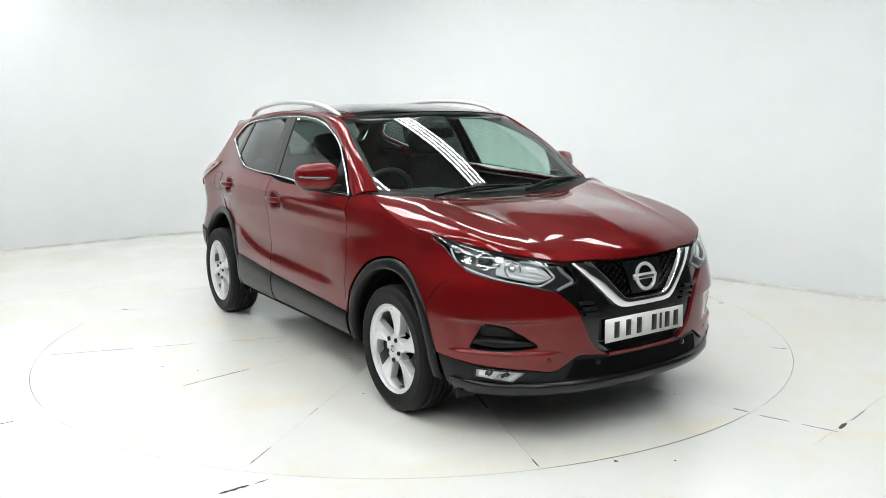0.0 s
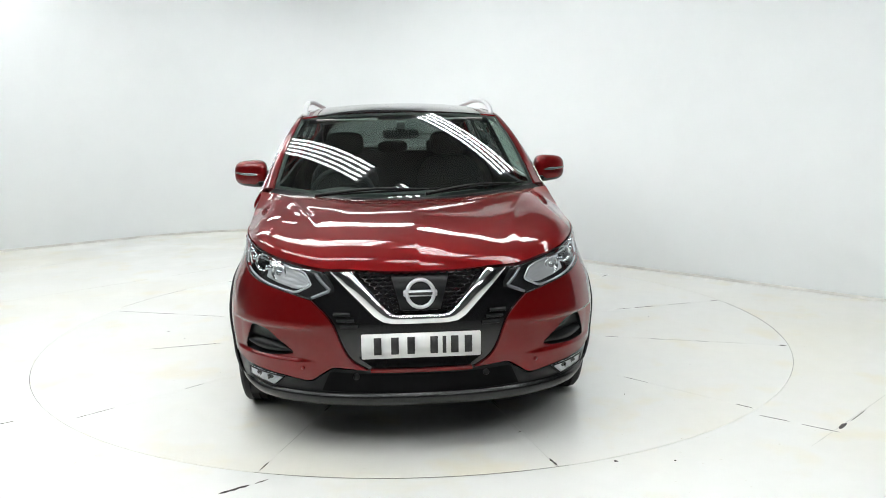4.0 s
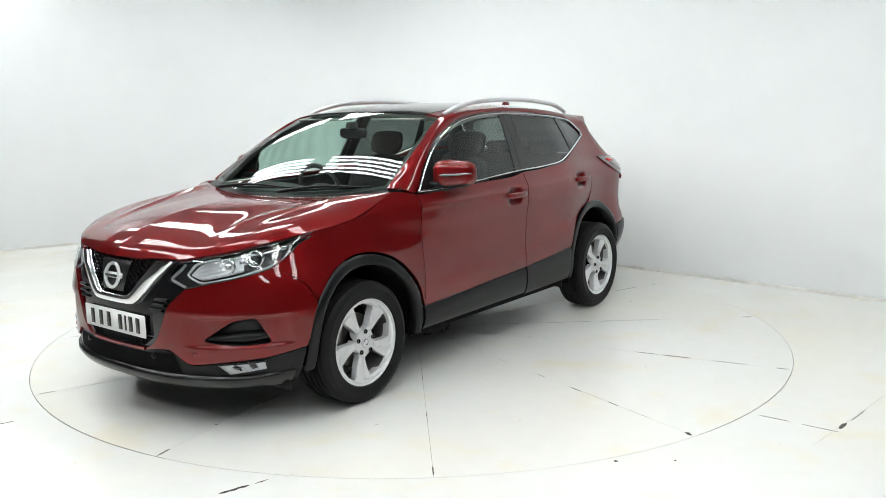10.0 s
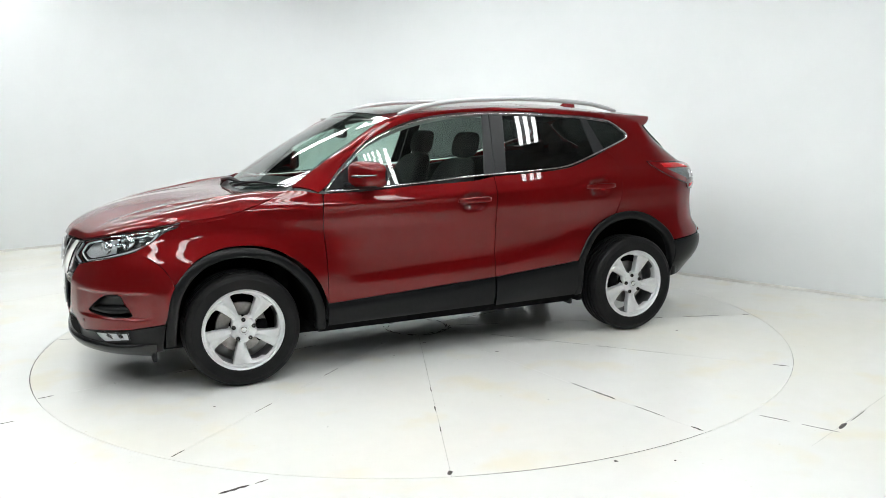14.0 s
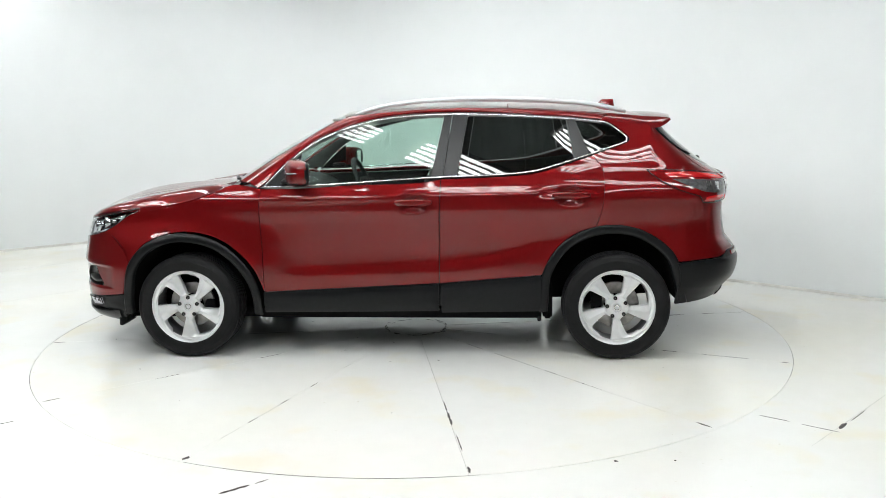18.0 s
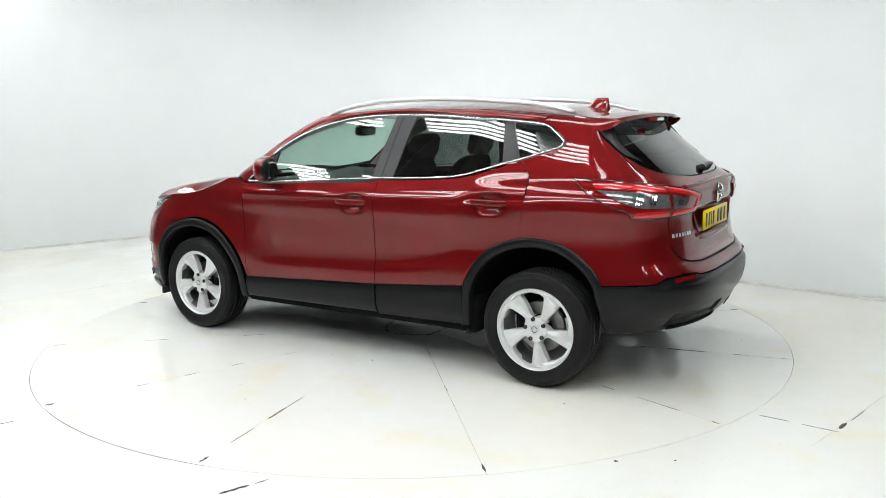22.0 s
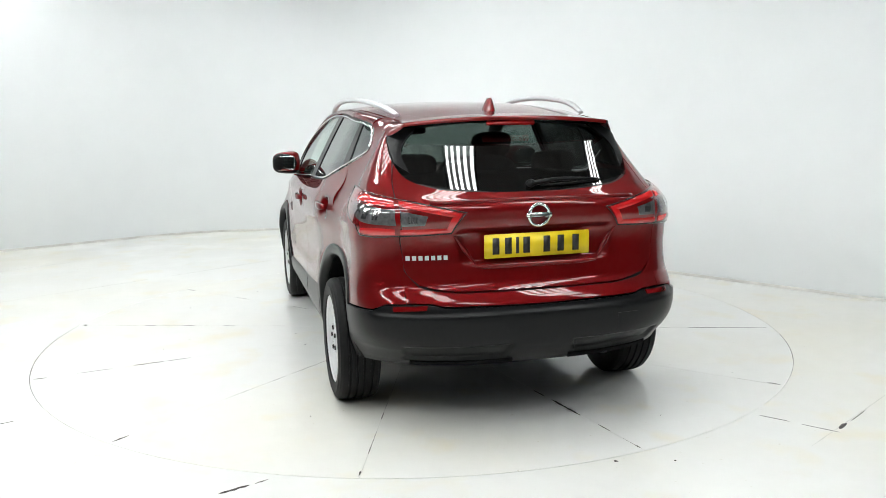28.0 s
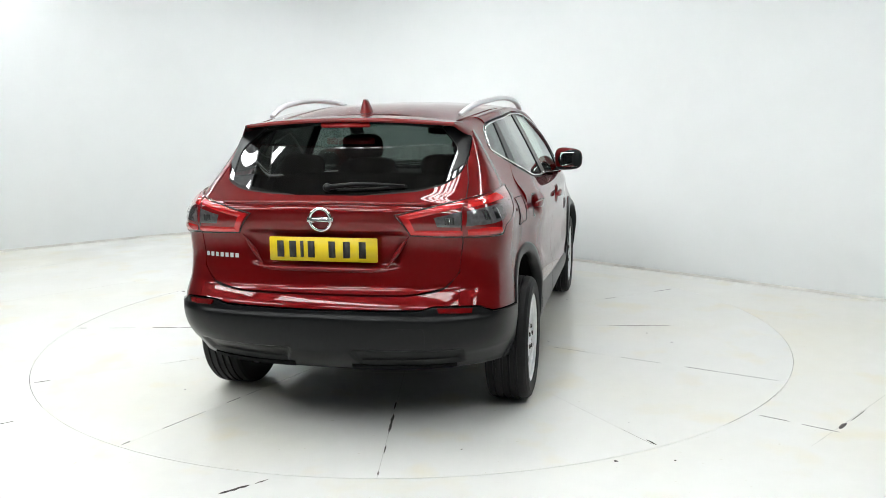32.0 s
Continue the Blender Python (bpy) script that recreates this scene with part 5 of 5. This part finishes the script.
def tail_details():
    B = curve(10, [(-2.845, 1.118), (-2.909, 1.074), (-3.018, 1.022), (-3.128, .988)]) + [(-3.148, .950), (-3.235, .948), (.648, .955, "rear"), (.55, .958, "rear"), (.411, .965, "rear")]
    T = [(-2.822, 1.144), (-3.032, 1.134), (-3.164, 1.122), (.642, 1.112, "rear"), (.50, 1.086, "rear"), (.342, 1.056, "rear")]
    G = patch(B, T, [B[0], T[0]], [(.411, .965, "rear"), (.376, 1.020, "rear"), (.342, 1.056, "rear")], 72, 14, .008, smooth="tlr")
    tails = pair("tail_light", sheet(G, gap=0, depth=.012), TAIL_BASE, car, "dark red tail light with bright red light guides")
    r = "rear"
    # red guides round smoked windows, in the fixed half and in the tailgate's half
    for bottom, top in (([(-2.951, 1.097), (-3.113, 1.093), (-3.205, 1.085), (.650, 1.076, r)], [(-2.925, 1.122), (-3.071, 1.123), (-3.164, 1.113), (.650, 1.102, r)]),
                        ([(-3.158, .960), (-3.235, .959), (.655, .963, r)], [(-3.168, .984), (-3.226, .990), (.655, .988, r)]),
                        ([(.630, 1.080, r), (.52, 1.060, r), (.41, 1.038, r)], [(.632, 1.104, r), (.50, 1.080, r), (.362, 1.053, r)]),
                        ([(.440, .968, r), (.413, .969, r)], [(.405, 1.044, r), (.364, 1.052, r)]),
                        ([(.634, .963, r), (.52, .966, r), (.418, .970, r)], [(.634, .986, r), (.52, .989, r), (.432, .990, r)])):
        P = patch(bottom, top, [bottom[0], top[0]], [bottom[-1], top[-1]], 24, 6, .010 + .003 * np.sin(np.linspace(0, math.pi, 6))[:, None] * np.ones((1, 24)))
        pair("light_guide", sheet(P, gap=0, depth=.004), RED_GUIDE, tails)
    for bottom, top in (([(-2.972, 1.083), (-3.062, 1.048), (-3.145, 1.017), (.650, 1.002, r)], [(-2.962, 1.088), (-3.113, 1.084), (-3.205, 1.076), (.650, 1.066, r)]),
                        ([(.630, .999, r), (.53, 1.004, r)], [(.630, 1.066, r), (.515, 1.043, r)])):
        P = patch(bottom, top, [bottom[0], top[0]], [bottom[-1], top[-1]], 24, 8, .0095)
        pair("smoked_lens", sheet(P, gap=0, depth=.003), GREY_LENS, tails)
    # bright ribs of the reflectors behind the windows
    for x0, x1, z0, z1, n in ((-3.165, -3.20, 1.022, 1.070, 3), (-3.225, -3.252, 1.022, 1.064, 2), (.60, .56, 1.012, 1.042, 4)):
        by = () if x0 < 0 else (r,)
        for k in range(n):
            a0, a1 = x0 + (x1 - x0) * k / n, x0 + (x1 - x0) * (k + .72) / n
            P = patch([(a0, z0, *by), (a1, z0, *by)], [(a0, z1, *by), (a1, z1, *by)], [(a0, z0, *by), (a0, z1, *by)], [(a1, z0, *by), (a1, z1, *by)], 3, 4, .0112)
            pair("reflector_rib", sheet(P, gap=0, depth=.001), REFLECTOR, tails)
    ring = np.concatenate([G[0], G[1:, -1], G[-1, -2::-1], G[-2:0:-1, 0]])
    pair("lamp_rim", tube(ring, .0028, 6, closed=True, up=(0, .3, 1)), GLOSS_BLACK, tails)
    pair("lens_joint", tube([rear(.634, z, .0095) for z in np.linspace(.95, 1.11, 10)], .0025, 6), GLOSS_BLACK, tails)
    # badge, plate and name strip
    ring = [rear(.050 * math.cos(t), 1.032 + .050 * math.sin(t), .010) for t in np.linspace(0, 2 * math.pi, 40, endpoint=False)]
    badge = put("rear_badge", *tube(ring, .008, 8, closed=True, up=(1, 0, 0)), CHROME, car, "round chrome maker's badge with a bar")
    put("badge_bar", *block(-3.40, -3.384, -.062, .062, 1.020, 1.044, .003), CHROME, badge)
    put("badge_inlay", *block(-3.4015, -3.3995, -.048, .048, 1.027, 1.037, .0005), HOUSING, badge)
    plate = put("rear_number_plate", *block(-3.376, -3.368, -.26, .26, .838, .949, .003), YELLOW_PLATE, car, "yellow rear number plate with dark bars")
    for y in (-.205, -.145, -.100, -.055, .045, .115, .190):
        h = .0165 if abs(y + .1) > .01 else .008
        put("mark_bar", *block(-3.3778, -3.3765, -y - h, -y + h, .856, .932, .0004), PLATE_INK, plate)
    put("name_strip", *joined([(list(np.array([[rear(y + dy, .852 + dz, .004) for dy in (-.009, .009)] for dz in (-.010, .010)]).reshape(-1, 3)), grid_faces(2, 2, 0, True)) for y in np.linspace(.438, .606, 7)]), ALLOY, car, "small chrome strip of plain bars", smooth=False)
    # recess ridge over and under the plate
    put("tailgate_ridge", *tube([rear(y, 1.098 + .006 * (1 - (y / .5)**2), .001) for y in np.linspace(-.5, .5, 40)], .010, 8), PAINT, car)
    put("plate_ledge", *tube([rear(y, .802, .002) for y in np.linspace(-.30, .30, 24)], np.interp(np.abs(np.linspace(-1, 1, 24)), [0, .8, 1], [.012, .012, .002]), 8), PAINT, car)
    pair("plate_flank", tube(spline([rear(.30, .815, .001), rear(.36, .90, .003), rear(.40, .955, .001)], 14), np.interp(np.linspace(0, 1, 14), [0, .5, 1], [.002, .012, .002]), 8), PAINT, car)
    # black bumper: reflectors, step and slots
    G = patch([(.682, .621, "rear"), (.547, .627, "rear")], [(.684, .641, "rear"), (.538, .647, "rear")], [(.682, .621, "rear"), (.684, .641, "rear")], [(.547, .627, "rear"), (.538, .647, "rear")], 14, 4, .008)
    pair("rear_reflector", sheet(G, gap=0), TAIL_BASE, car, "small red bumper reflector")
    G = patch([(.60, .352, "rear"), (.14, .352, "rear")], [(.60, .372, "rear"), (.14, .376, "rear")], [(.60, .352, "rear"), (.60, .372, "rear")], [(.14, .352, "rear"), (.14, .376, "rear")], 16, 4, .010)
    pair("bumper_slot", sheet(G, gap=0, depth=.006), DARK, car)
    rows = [[rear(y, z, l) for y in np.linspace(.66, 0, 24)] for z, l in ((.345, .0), (.338, -.05), (.345, -.14))]
    put("rear_valance", *sheet(whole(np.array(rows)[:, ::-1]), depth=0, gap=0), DARK, car)
    # fuel flap on the right quarter, and the towing eye's cover
    edge = ([(-2.625, .945), (-2.78, .94)], [(-2.62, 1.07), (-2.785, 1.075)], [(-2.625, .945), (-2.62, 1.07)], [(-2.78, .94), (-2.785, 1.075)])
    G = patch(*edge, 14, 12, .0012)
    flap = put("fuel_flap", *flipped(sheet(G, gap=.001, depth=.002)), PAINT, car)
    ring = np.concatenate([G[0], G[1:, -1], G[-1, -2::-1], G[-2:0:-1, 0]])
    put("flap_seal", *flipped(tube(ring, .0022, 6, closed=True, up=(0, 1, 0))), DARK, flap)
    G = patch([(.48, .47, "rear"), (.37, .47, "rear")], [(.48, .56, "rear"), (.37, .56, "rear")], [(.48, .47, "rear"), (.48, .56, "rear")], [(.37, .47, "rear"), (.37, .56, "rear")], 8, 8, .0150)
    put("tow_cover", *flipped(sheet(G, gap=.001, depth=.003)), BLACK_PLASTIC, car)
    # spoiler
    v = np.linspace(0, 1, 20)
    y = .545 * v
    xa = np.full(20, -2.80)
    za = 1.492 - .040 * v**2.4
    xb = -3.035 + .055 * v**3
    zb = 1.478 - .026 * v**2
    top = [np.stack([xa + (xb - xa) * t, y * (1 - .02 * t), za + (zb - za) * t + .006 * math.sin(math.pi * t)], 1) for t in np.linspace(0, 1, 8)]
    top.append(top[-1] + np.array([.004, 0, -.016]))
    put("rear_spoiler", *sheet(whole(np.array(top)), depth=0, gap=0, middle=np.array([-2.9, 0, 1.2])), PAINT, car)
    und = np.array([top[-1] + np.array([.002, 0, 0]), top[-1] + np.array([.08, 0, -.012]), np.stack([np.full(20, -2.90), y * .97, za - .035], 1)])
    put("spoiler_underside", *sheet(whole(und), depth=0, gap=0, middle=np.array([-2.9, 0, 1.8])), GLOSS_BLACK, car)
    put("high_brake_light", *block(-3.020, -2.99, -.125, .125, 1.436, 1.457, .004), RED_LENS, car)
    side = spline([tuple(skin(-2.555, 1.433)), tuple(skin(-2.63, 1.4285)), tuple(skin(-2.70, 1.425)), tuple(skin(-2.80, 1.408)), tuple(skin(s_at(.604, 1.388, "rear"), 1.388)), (-2.975, .556, 1.418), (-3.0, .534, 1.438)], 24)
    crest = spline([(-2.60, .545, 1.483), (-2.66, .54, 1.479), (-2.72, .535, 1.474), (-2.82, .54, 1.462), (-2.93, .536, 1.456), (-2.982, .532, 1.450)], 24)
    wing = np.array([side + (crest - side) * t + np.array([0, .5, .5]) * .010 * math.sin(math.pi * t) for t in np.linspace(0, 1, 8)])
    pair("spoiler_side", sheet(wing, depth=0, gap=.001), PAINT, car)
    G = patch([(.545, 1.222, "rear"), GLASS_R[1]], [(.44, 1.452, "rear"), (.56, 1.410, "rear")], [(.545, 1.222, "rear"), (.55, 1.33, "rear"), (.44, 1.452, "rear")], [*GLASS_R[1:], (.56, 1.410, "rear")], 8, 18, .008)
    pair("spoiler_fin", sheet(G, gap=0), BLACK_PLASTIC, car)
    # rear wiper
    put("wiper_hub", *turned(lathe([(.02, -.02), (.02, .02), (.012, .03), (.001, .03)], "x", 16), rear(.0, 1.165, .01), (-1, 0, .3)), BLACK_PLASTIC, car)
    put("rear_wiper", *tube(spline([rear(.005, 1.168, .035), rear(-.12, 1.182, .038), rear(-.36, 1.176, .022)], 20), np.linspace(.013, .006, 20), 8), BLACK_PLASTIC, car, "black rear wiper arm and blade")
    put("rear_wiper_blade", *tube(spline([rear(-.05, 1.158, .014), rear(-.2, 1.163, .016), rear(-.37, 1.172, .012)], 16), .006, 6), RUBBER, car)
    # aerial fin
    rows = []
    for t in np.linspace(0, 1, 8):
        L, R = -2.555 - .085 * t, -2.728 + .014 * t
        w = .030 * (1 - t)**.7 + .003
        a = np.linspace(0, 2 * math.pi, 20, endpoint=False)
        rows.append(np.stack([(L + R) / 2 + (L - R) / 2 * np.cos(a), w * np.sin(a) * (1 + .3 * np.cos(a + math.pi)), np.full(20, 1.500 + .074 * t)], 1))
    rows.append(rows[-1] * np.array([1, 0, 1]))
    put("aerial_fin", *(list(np.array(rows).reshape(-1, 3)), grid_faces(9, 20, 0, False, True)), PAINT, car)


GREY_LENS = material("grey_lamp_lens", (0.10, 0.10, 0.104), 0.10, 0.1, coat=1.0, grain=0.3, grain_size=60)
RED_GUIDE = material("red_light_guide", (0.55, 0.010, 0.012), 0.12, coat=1.0)


# ---- mirrors, wipers, cabin ----
def mirrors():
    def shape(P):
        Q = P.copy()
        u = P[..., 1] / .1
        Q[..., 0] += -.05 * np.clip(u, -1, 1) - .01
        Q[..., 2] *= 1 - .10 * u
        Q[..., 0] *= np.where(Q[..., 0] < -.02, .8, 1)
        return Q
    c = (-.735, .912, 1.152)
    v, f = pillow(c, (.150, .205, .160), .6, 36, 22, shape)
    z = [p[2] for p in v]
    rear_x0 = [-.798 - .12 * (p[1] - .93) for p in v]
    upper = [q for q in f if np.mean([z[i] for i in q]) > 1.094 and np.mean([v[i][0] - rear_x0[i] for i in q]) > 0]
    lower = [q for q in f if q not in set(upper)]
    shells = pair("door_mirror", (v, upper), PAINT, car, "red door mirror with a black base")
    for sh, sy in zip(shells, (1, -1)):
        def side(p):
            return p if sy > 0 else flipped(p)
        put("mirror_base", *side(joined([(v, lower), pillow((-.665, .815, 1.095), (.10, .10, .035), .5, 16, 10)])), BLACK_PLASTIC, sh)
        put("mirror_glass", *side(pillow((-.808, .926, 1.150), (.008, .146, .108), .4, 24, 10, lambda P: P + np.stack([-.12 * P[..., 1], 0 * P[..., 1], 0 * P[..., 1]], -1))), MIRROR, sh)
        put("mirror_rim", *side(tube([(-.800 - .12 * .080 * math.cos(t), .926 + .080 * math.cos(t), 1.150 + .060 * math.sin(t)) for t in np.linspace(0, 2 * math.pi, 40, endpoint=False)], .006, 6, closed=True, up=(1, 0, 0))), GLOSS_BLACK, sh)
        line = [(-.665 + .008, .86, 1.148), (-.668, .91, 1.150), (-.70, .97, 1.154), (-.755, 1.012, 1.158)]
        put("mirror_indicator", *side(tube(spline(line, 16), np.interp(np.linspace(0, 1, 16), [0, .3, 1], [.010, .009, .004]), 8)), HOUSING, sh)


def wipers():
    for y0, y1 in ((-.50, .12), (.10, .62)):
        a = np.array([-.12 - .25 * abs(y0 - .0)**2 * .6, y0, 1.045 + .02])
        b = np.array([-.165 - .30 * abs(y1)**2, y1, 1.082 + .03 * abs(y1)])
        arm = put("front_wiper", *tube(spline([a, (a + b) / 2 + np.array([0, 0, .018]), b], 16), np.linspace(.011, .005, 16), 8), BLACK_PLASTIC, car)
        put("wiper_blade", *tube([a + (b - a) * t + np.array([-.01, 0, .0]) for t in np.linspace(.15, 1.1, 12)], .006, 6), RUBBER, arm)


def cabin():
    # inner faces
    pair("door_card", sheet(patch([(-.49, .30), (-2.14, .32)], [(-.50, 1.05), (-1.59, 1.09), (-2.5, 1.185)], [(-.49, .30), (-.50, 1.05)], [(-2.14, .32), (-2.16, .60), (-2.30, .83), (-2.5, 1.185)], 24, 16, -.045), gap=0), TRIM, car)
    pair("rear_side_trim", sheet(patch([(-2.4, .86), (-2.8, .86), (.60, .80, "rear")], [(-2.5, 1.19), (-2.75, 1.20), (.60, 1.22, "rear")], [(-2.4, .86), (-2.5, 1.19)], [(.60, .80, "rear"), (.60, 1.22, "rear")], 20, 8, -.04), gap=0), TRIM, car)
    put("tailgate_trim", *sheet(whole(patch([(0, .65, "rear"), (.6, .65, "rear")], [(0, 1.125, "rear"), (.6, 1.21, "rear")], [(0, .65, "rear"), (0, 1.125, "rear")], [(.6, .65, "rear"), (.6, 1.21, "rear")], 16, 6, -.03)), gap=0), TRIM, car)
    put("floor_pan", *block(-2.15, .45, -.70, .70, .22, .27, .01), DARK, car)
    put("boot_floor", *block(-3.25, -2.15, -.44, .44, .36, .42, .01), DARK, car)
    put("underbody", *block(-2.2, .70, -.42, .42, .20, .40, .03), DARK, car)
    put("bulkhead", *block(-.30, -.20, -.70, .70, .26, 1.0, .01), DARK, car)
    # headlining and pillar trims
    L = on_skin(trace(40, (-.52, 1.08), (-.73, 1.262), (-1.03, 1.39), (-1.25, 1.44), (-1.68, 1.47), (-2.01, 1.468), (-2.41, 1.44), (-2.56, 1.418))[None])[0]
    U = spline([(-.36, .73, 1.092), (-.66, .678, 1.290), (-.99, .61, 1.462), (-1.3, .59, 1.494), (-1.7, .585, 1.508), (-2.2, .565, 1.496), (-2.62, .53, 1.462)], 40)
    pair("pillar_trim", (list(np.array([L - np.array([0, .025, .0]), (L + U) / 2 - np.array([0, .02, .012]), U - np.array([0, .01, .004])]).reshape(-1, 3)), grid_faces(3, 40)), LINER, car)
    pair("rear_pillar_trim", sheet(patch(C_LINE, [(-2.56, 1.432), (-2.70, 1.425), (.604, 1.388, "rear")], [(-2.52, 1.23), (-2.72, 1.30), (-2.76, 1.33), (-2.70, 1.39), (-2.56, 1.432)], [(.607, 1.27, "rear"), (.609, 1.33, "rear"), (.604, 1.388, "rear")], 16, 8, -.025), gap=0), TRIM, car)
    xs = np.linspace(-1.05, -2.82, 16)
    P = np.array([[(x, y, np.interp(-x, [.9, 1.3, 1.7, 2.2, 2.9], [1.462, 1.505, 1.52, 1.51, 1.44]) - .05 * (y / .6)**2) for y in np.linspace(-.585, .585, 12)] for x in xs])
    put("headlining", list(P.reshape(-1, 3)), grid_faces(16, 12), LINER, car)
    # dashboard
    prof = [(-.20, 1.00), (-.30, 1.045), (-.45, 1.055), (-.62, 1.035), (-.72, .99), (-.75, .93), (-.70, .80), (-.62, .60)]
    ys = np.linspace(-.70, .70, 24)
    P = np.array([[(x + .06 * (y / .7)**2, y, z + .03 * math.exp(-((y + .37) / .16)**2) * (-.7 < x < -.4)) for y in ys] for x, z in prof])
    dash = put("dashboard", list(P.reshape(-1, 3)), grid_faces(len(prof), 24), TRIM, car, "charcoal dashboard")
    put("dash_strip", *block(-.755, -.74, .18, .62, .895, .915, .004), SATIN, dash)
    put("dash_screen", *block(-.765, -.745, -.11, .11, .86, .97, .006), GLOSS_BLACK, dash)
    put("console", *pillow((-1.15, 0, .56), (1.0, .22, .5), .35, 20, 10), TRIM, car)
    # steering wheel on the right
    ring = [(-.93 + .19 * math.sin(t) * .38, -.37 + .19 * math.cos(t), .985 + .19 * math.sin(t) * .92) for t in np.linspace(0, 2 * math.pi, 40, endpoint=False)]
    sw = put("steering_wheel", *tube(ring, .016, 10, closed=True, up=(1, 0, .3)), TRIM, car, "dark leather steering wheel")
    put("wheel_boss", *pillow((-.925, -.37, .98), (.06, .17, .11), .6, 16, 10), TRIM, sw)
    put("wheel_spoke", *block(-.935, -.915, -.55, -.19, .965, .995, .006), TRIM, sw)
    put("wheel_badge_ring", *turned(lathe([(.018, 0), (.022, .004), (.026, 0)], "x", 20), (-.958, -.37, .985), (-1, 0, .3)), CHROME, sw)
    # seats
    def seat(x, y, rear_seat=False, w=.50):
        s = put("seat_cushion", *pillow((x, y, .52), (.54, w, .22), .45, 20, 12), FABRIC, car, "dark fabric seat")

        def lean(P):
            Q = P.copy()
            Q[..., 0] -= (P[..., 2] + .3) * .32
            Q[..., 1] *= 1 - .14 * np.clip(P[..., 2] / .3, -1, 1)**3
            Q[..., 0] += .05 * (P[..., 1] / (w / 2))**2 * (np.abs(P[..., 1]) < w)
            return Q
        put("seat_back", *pillow((x - .22, y, .88), (.15, w * .98, .64), .5, 24, 16, lean), FABRIC, s)
        hr = x - .44
        put("headrest", *pillow((hr, y, 1.285), (.11, .27, .17), .6, 20, 12, lambda P: P - np.stack([P[..., 2] * .25, 0 * P[..., 2], 0 * P[..., 2]], -1)), FABRIC, s)
        for dy in (-.06, .06):
            put("headrest_post", *tube([(hr + .03, y + dy, 1.12), (hr + .01, y + dy, 1.24)], .007, 8), CHROME, s)
    for y in (-.37, .37):
        seat(-1.18, y)
    bench = put("rear_bench", *pillow((-1.99, 0, .56), (.42, 1.30, .24), .35, 28, 12), FABRIC, car, "dark fabric rear bench")
    put("bench_back", *pillow((-2.47, 0, .99), (.14, 1.16, .40), .35, 28, 14, lambda P: P - np.stack([(P[..., 2] + .3) * .3, 0 * P[..., 2], 0 * P[..., 2]], -1)), FABRIC, bench)
    for y in (-.40, 0, .40):
        put("headrest", *pillow((-2.60, y, 1.22), (.10, .25, .13 if y else .10), .6, 18, 12), FABRIC, bench)
    put("parcel_shelf", *block(-3.10, -2.60, -.58, .58, 1.03, 1.05, .006), TRIM, car)
    put("rear_view_mirror", *pillow((-.87, 0, 1.375), (.035, .23, .072), .5, 20, 10), GLOSS_BLACK, car)
    put("mirror_stalk", *pillow((-.86, 0, 1.425), (.08, .06, .05), .6, 14, 8), TRIM, car)
    pair("sun_visor", block(-1.02, -.88, .14, .52, 1.455, 1.468, .005), LINER, car)


wheels()
nose_details()
tail_details()
mirrors()
wipers()
cabin()

for ob in car.children:
    ob.location = ob.location + SHIFT


def motions():
    turn = [(t, pose(0, 0, 0, 0, 0, -58.609 - 7.06985 * t)) for t in np.arange(0.0, 32.1, 2.0).tolist()]
    walk(table, turn)
    walk(car, turn)


motions()
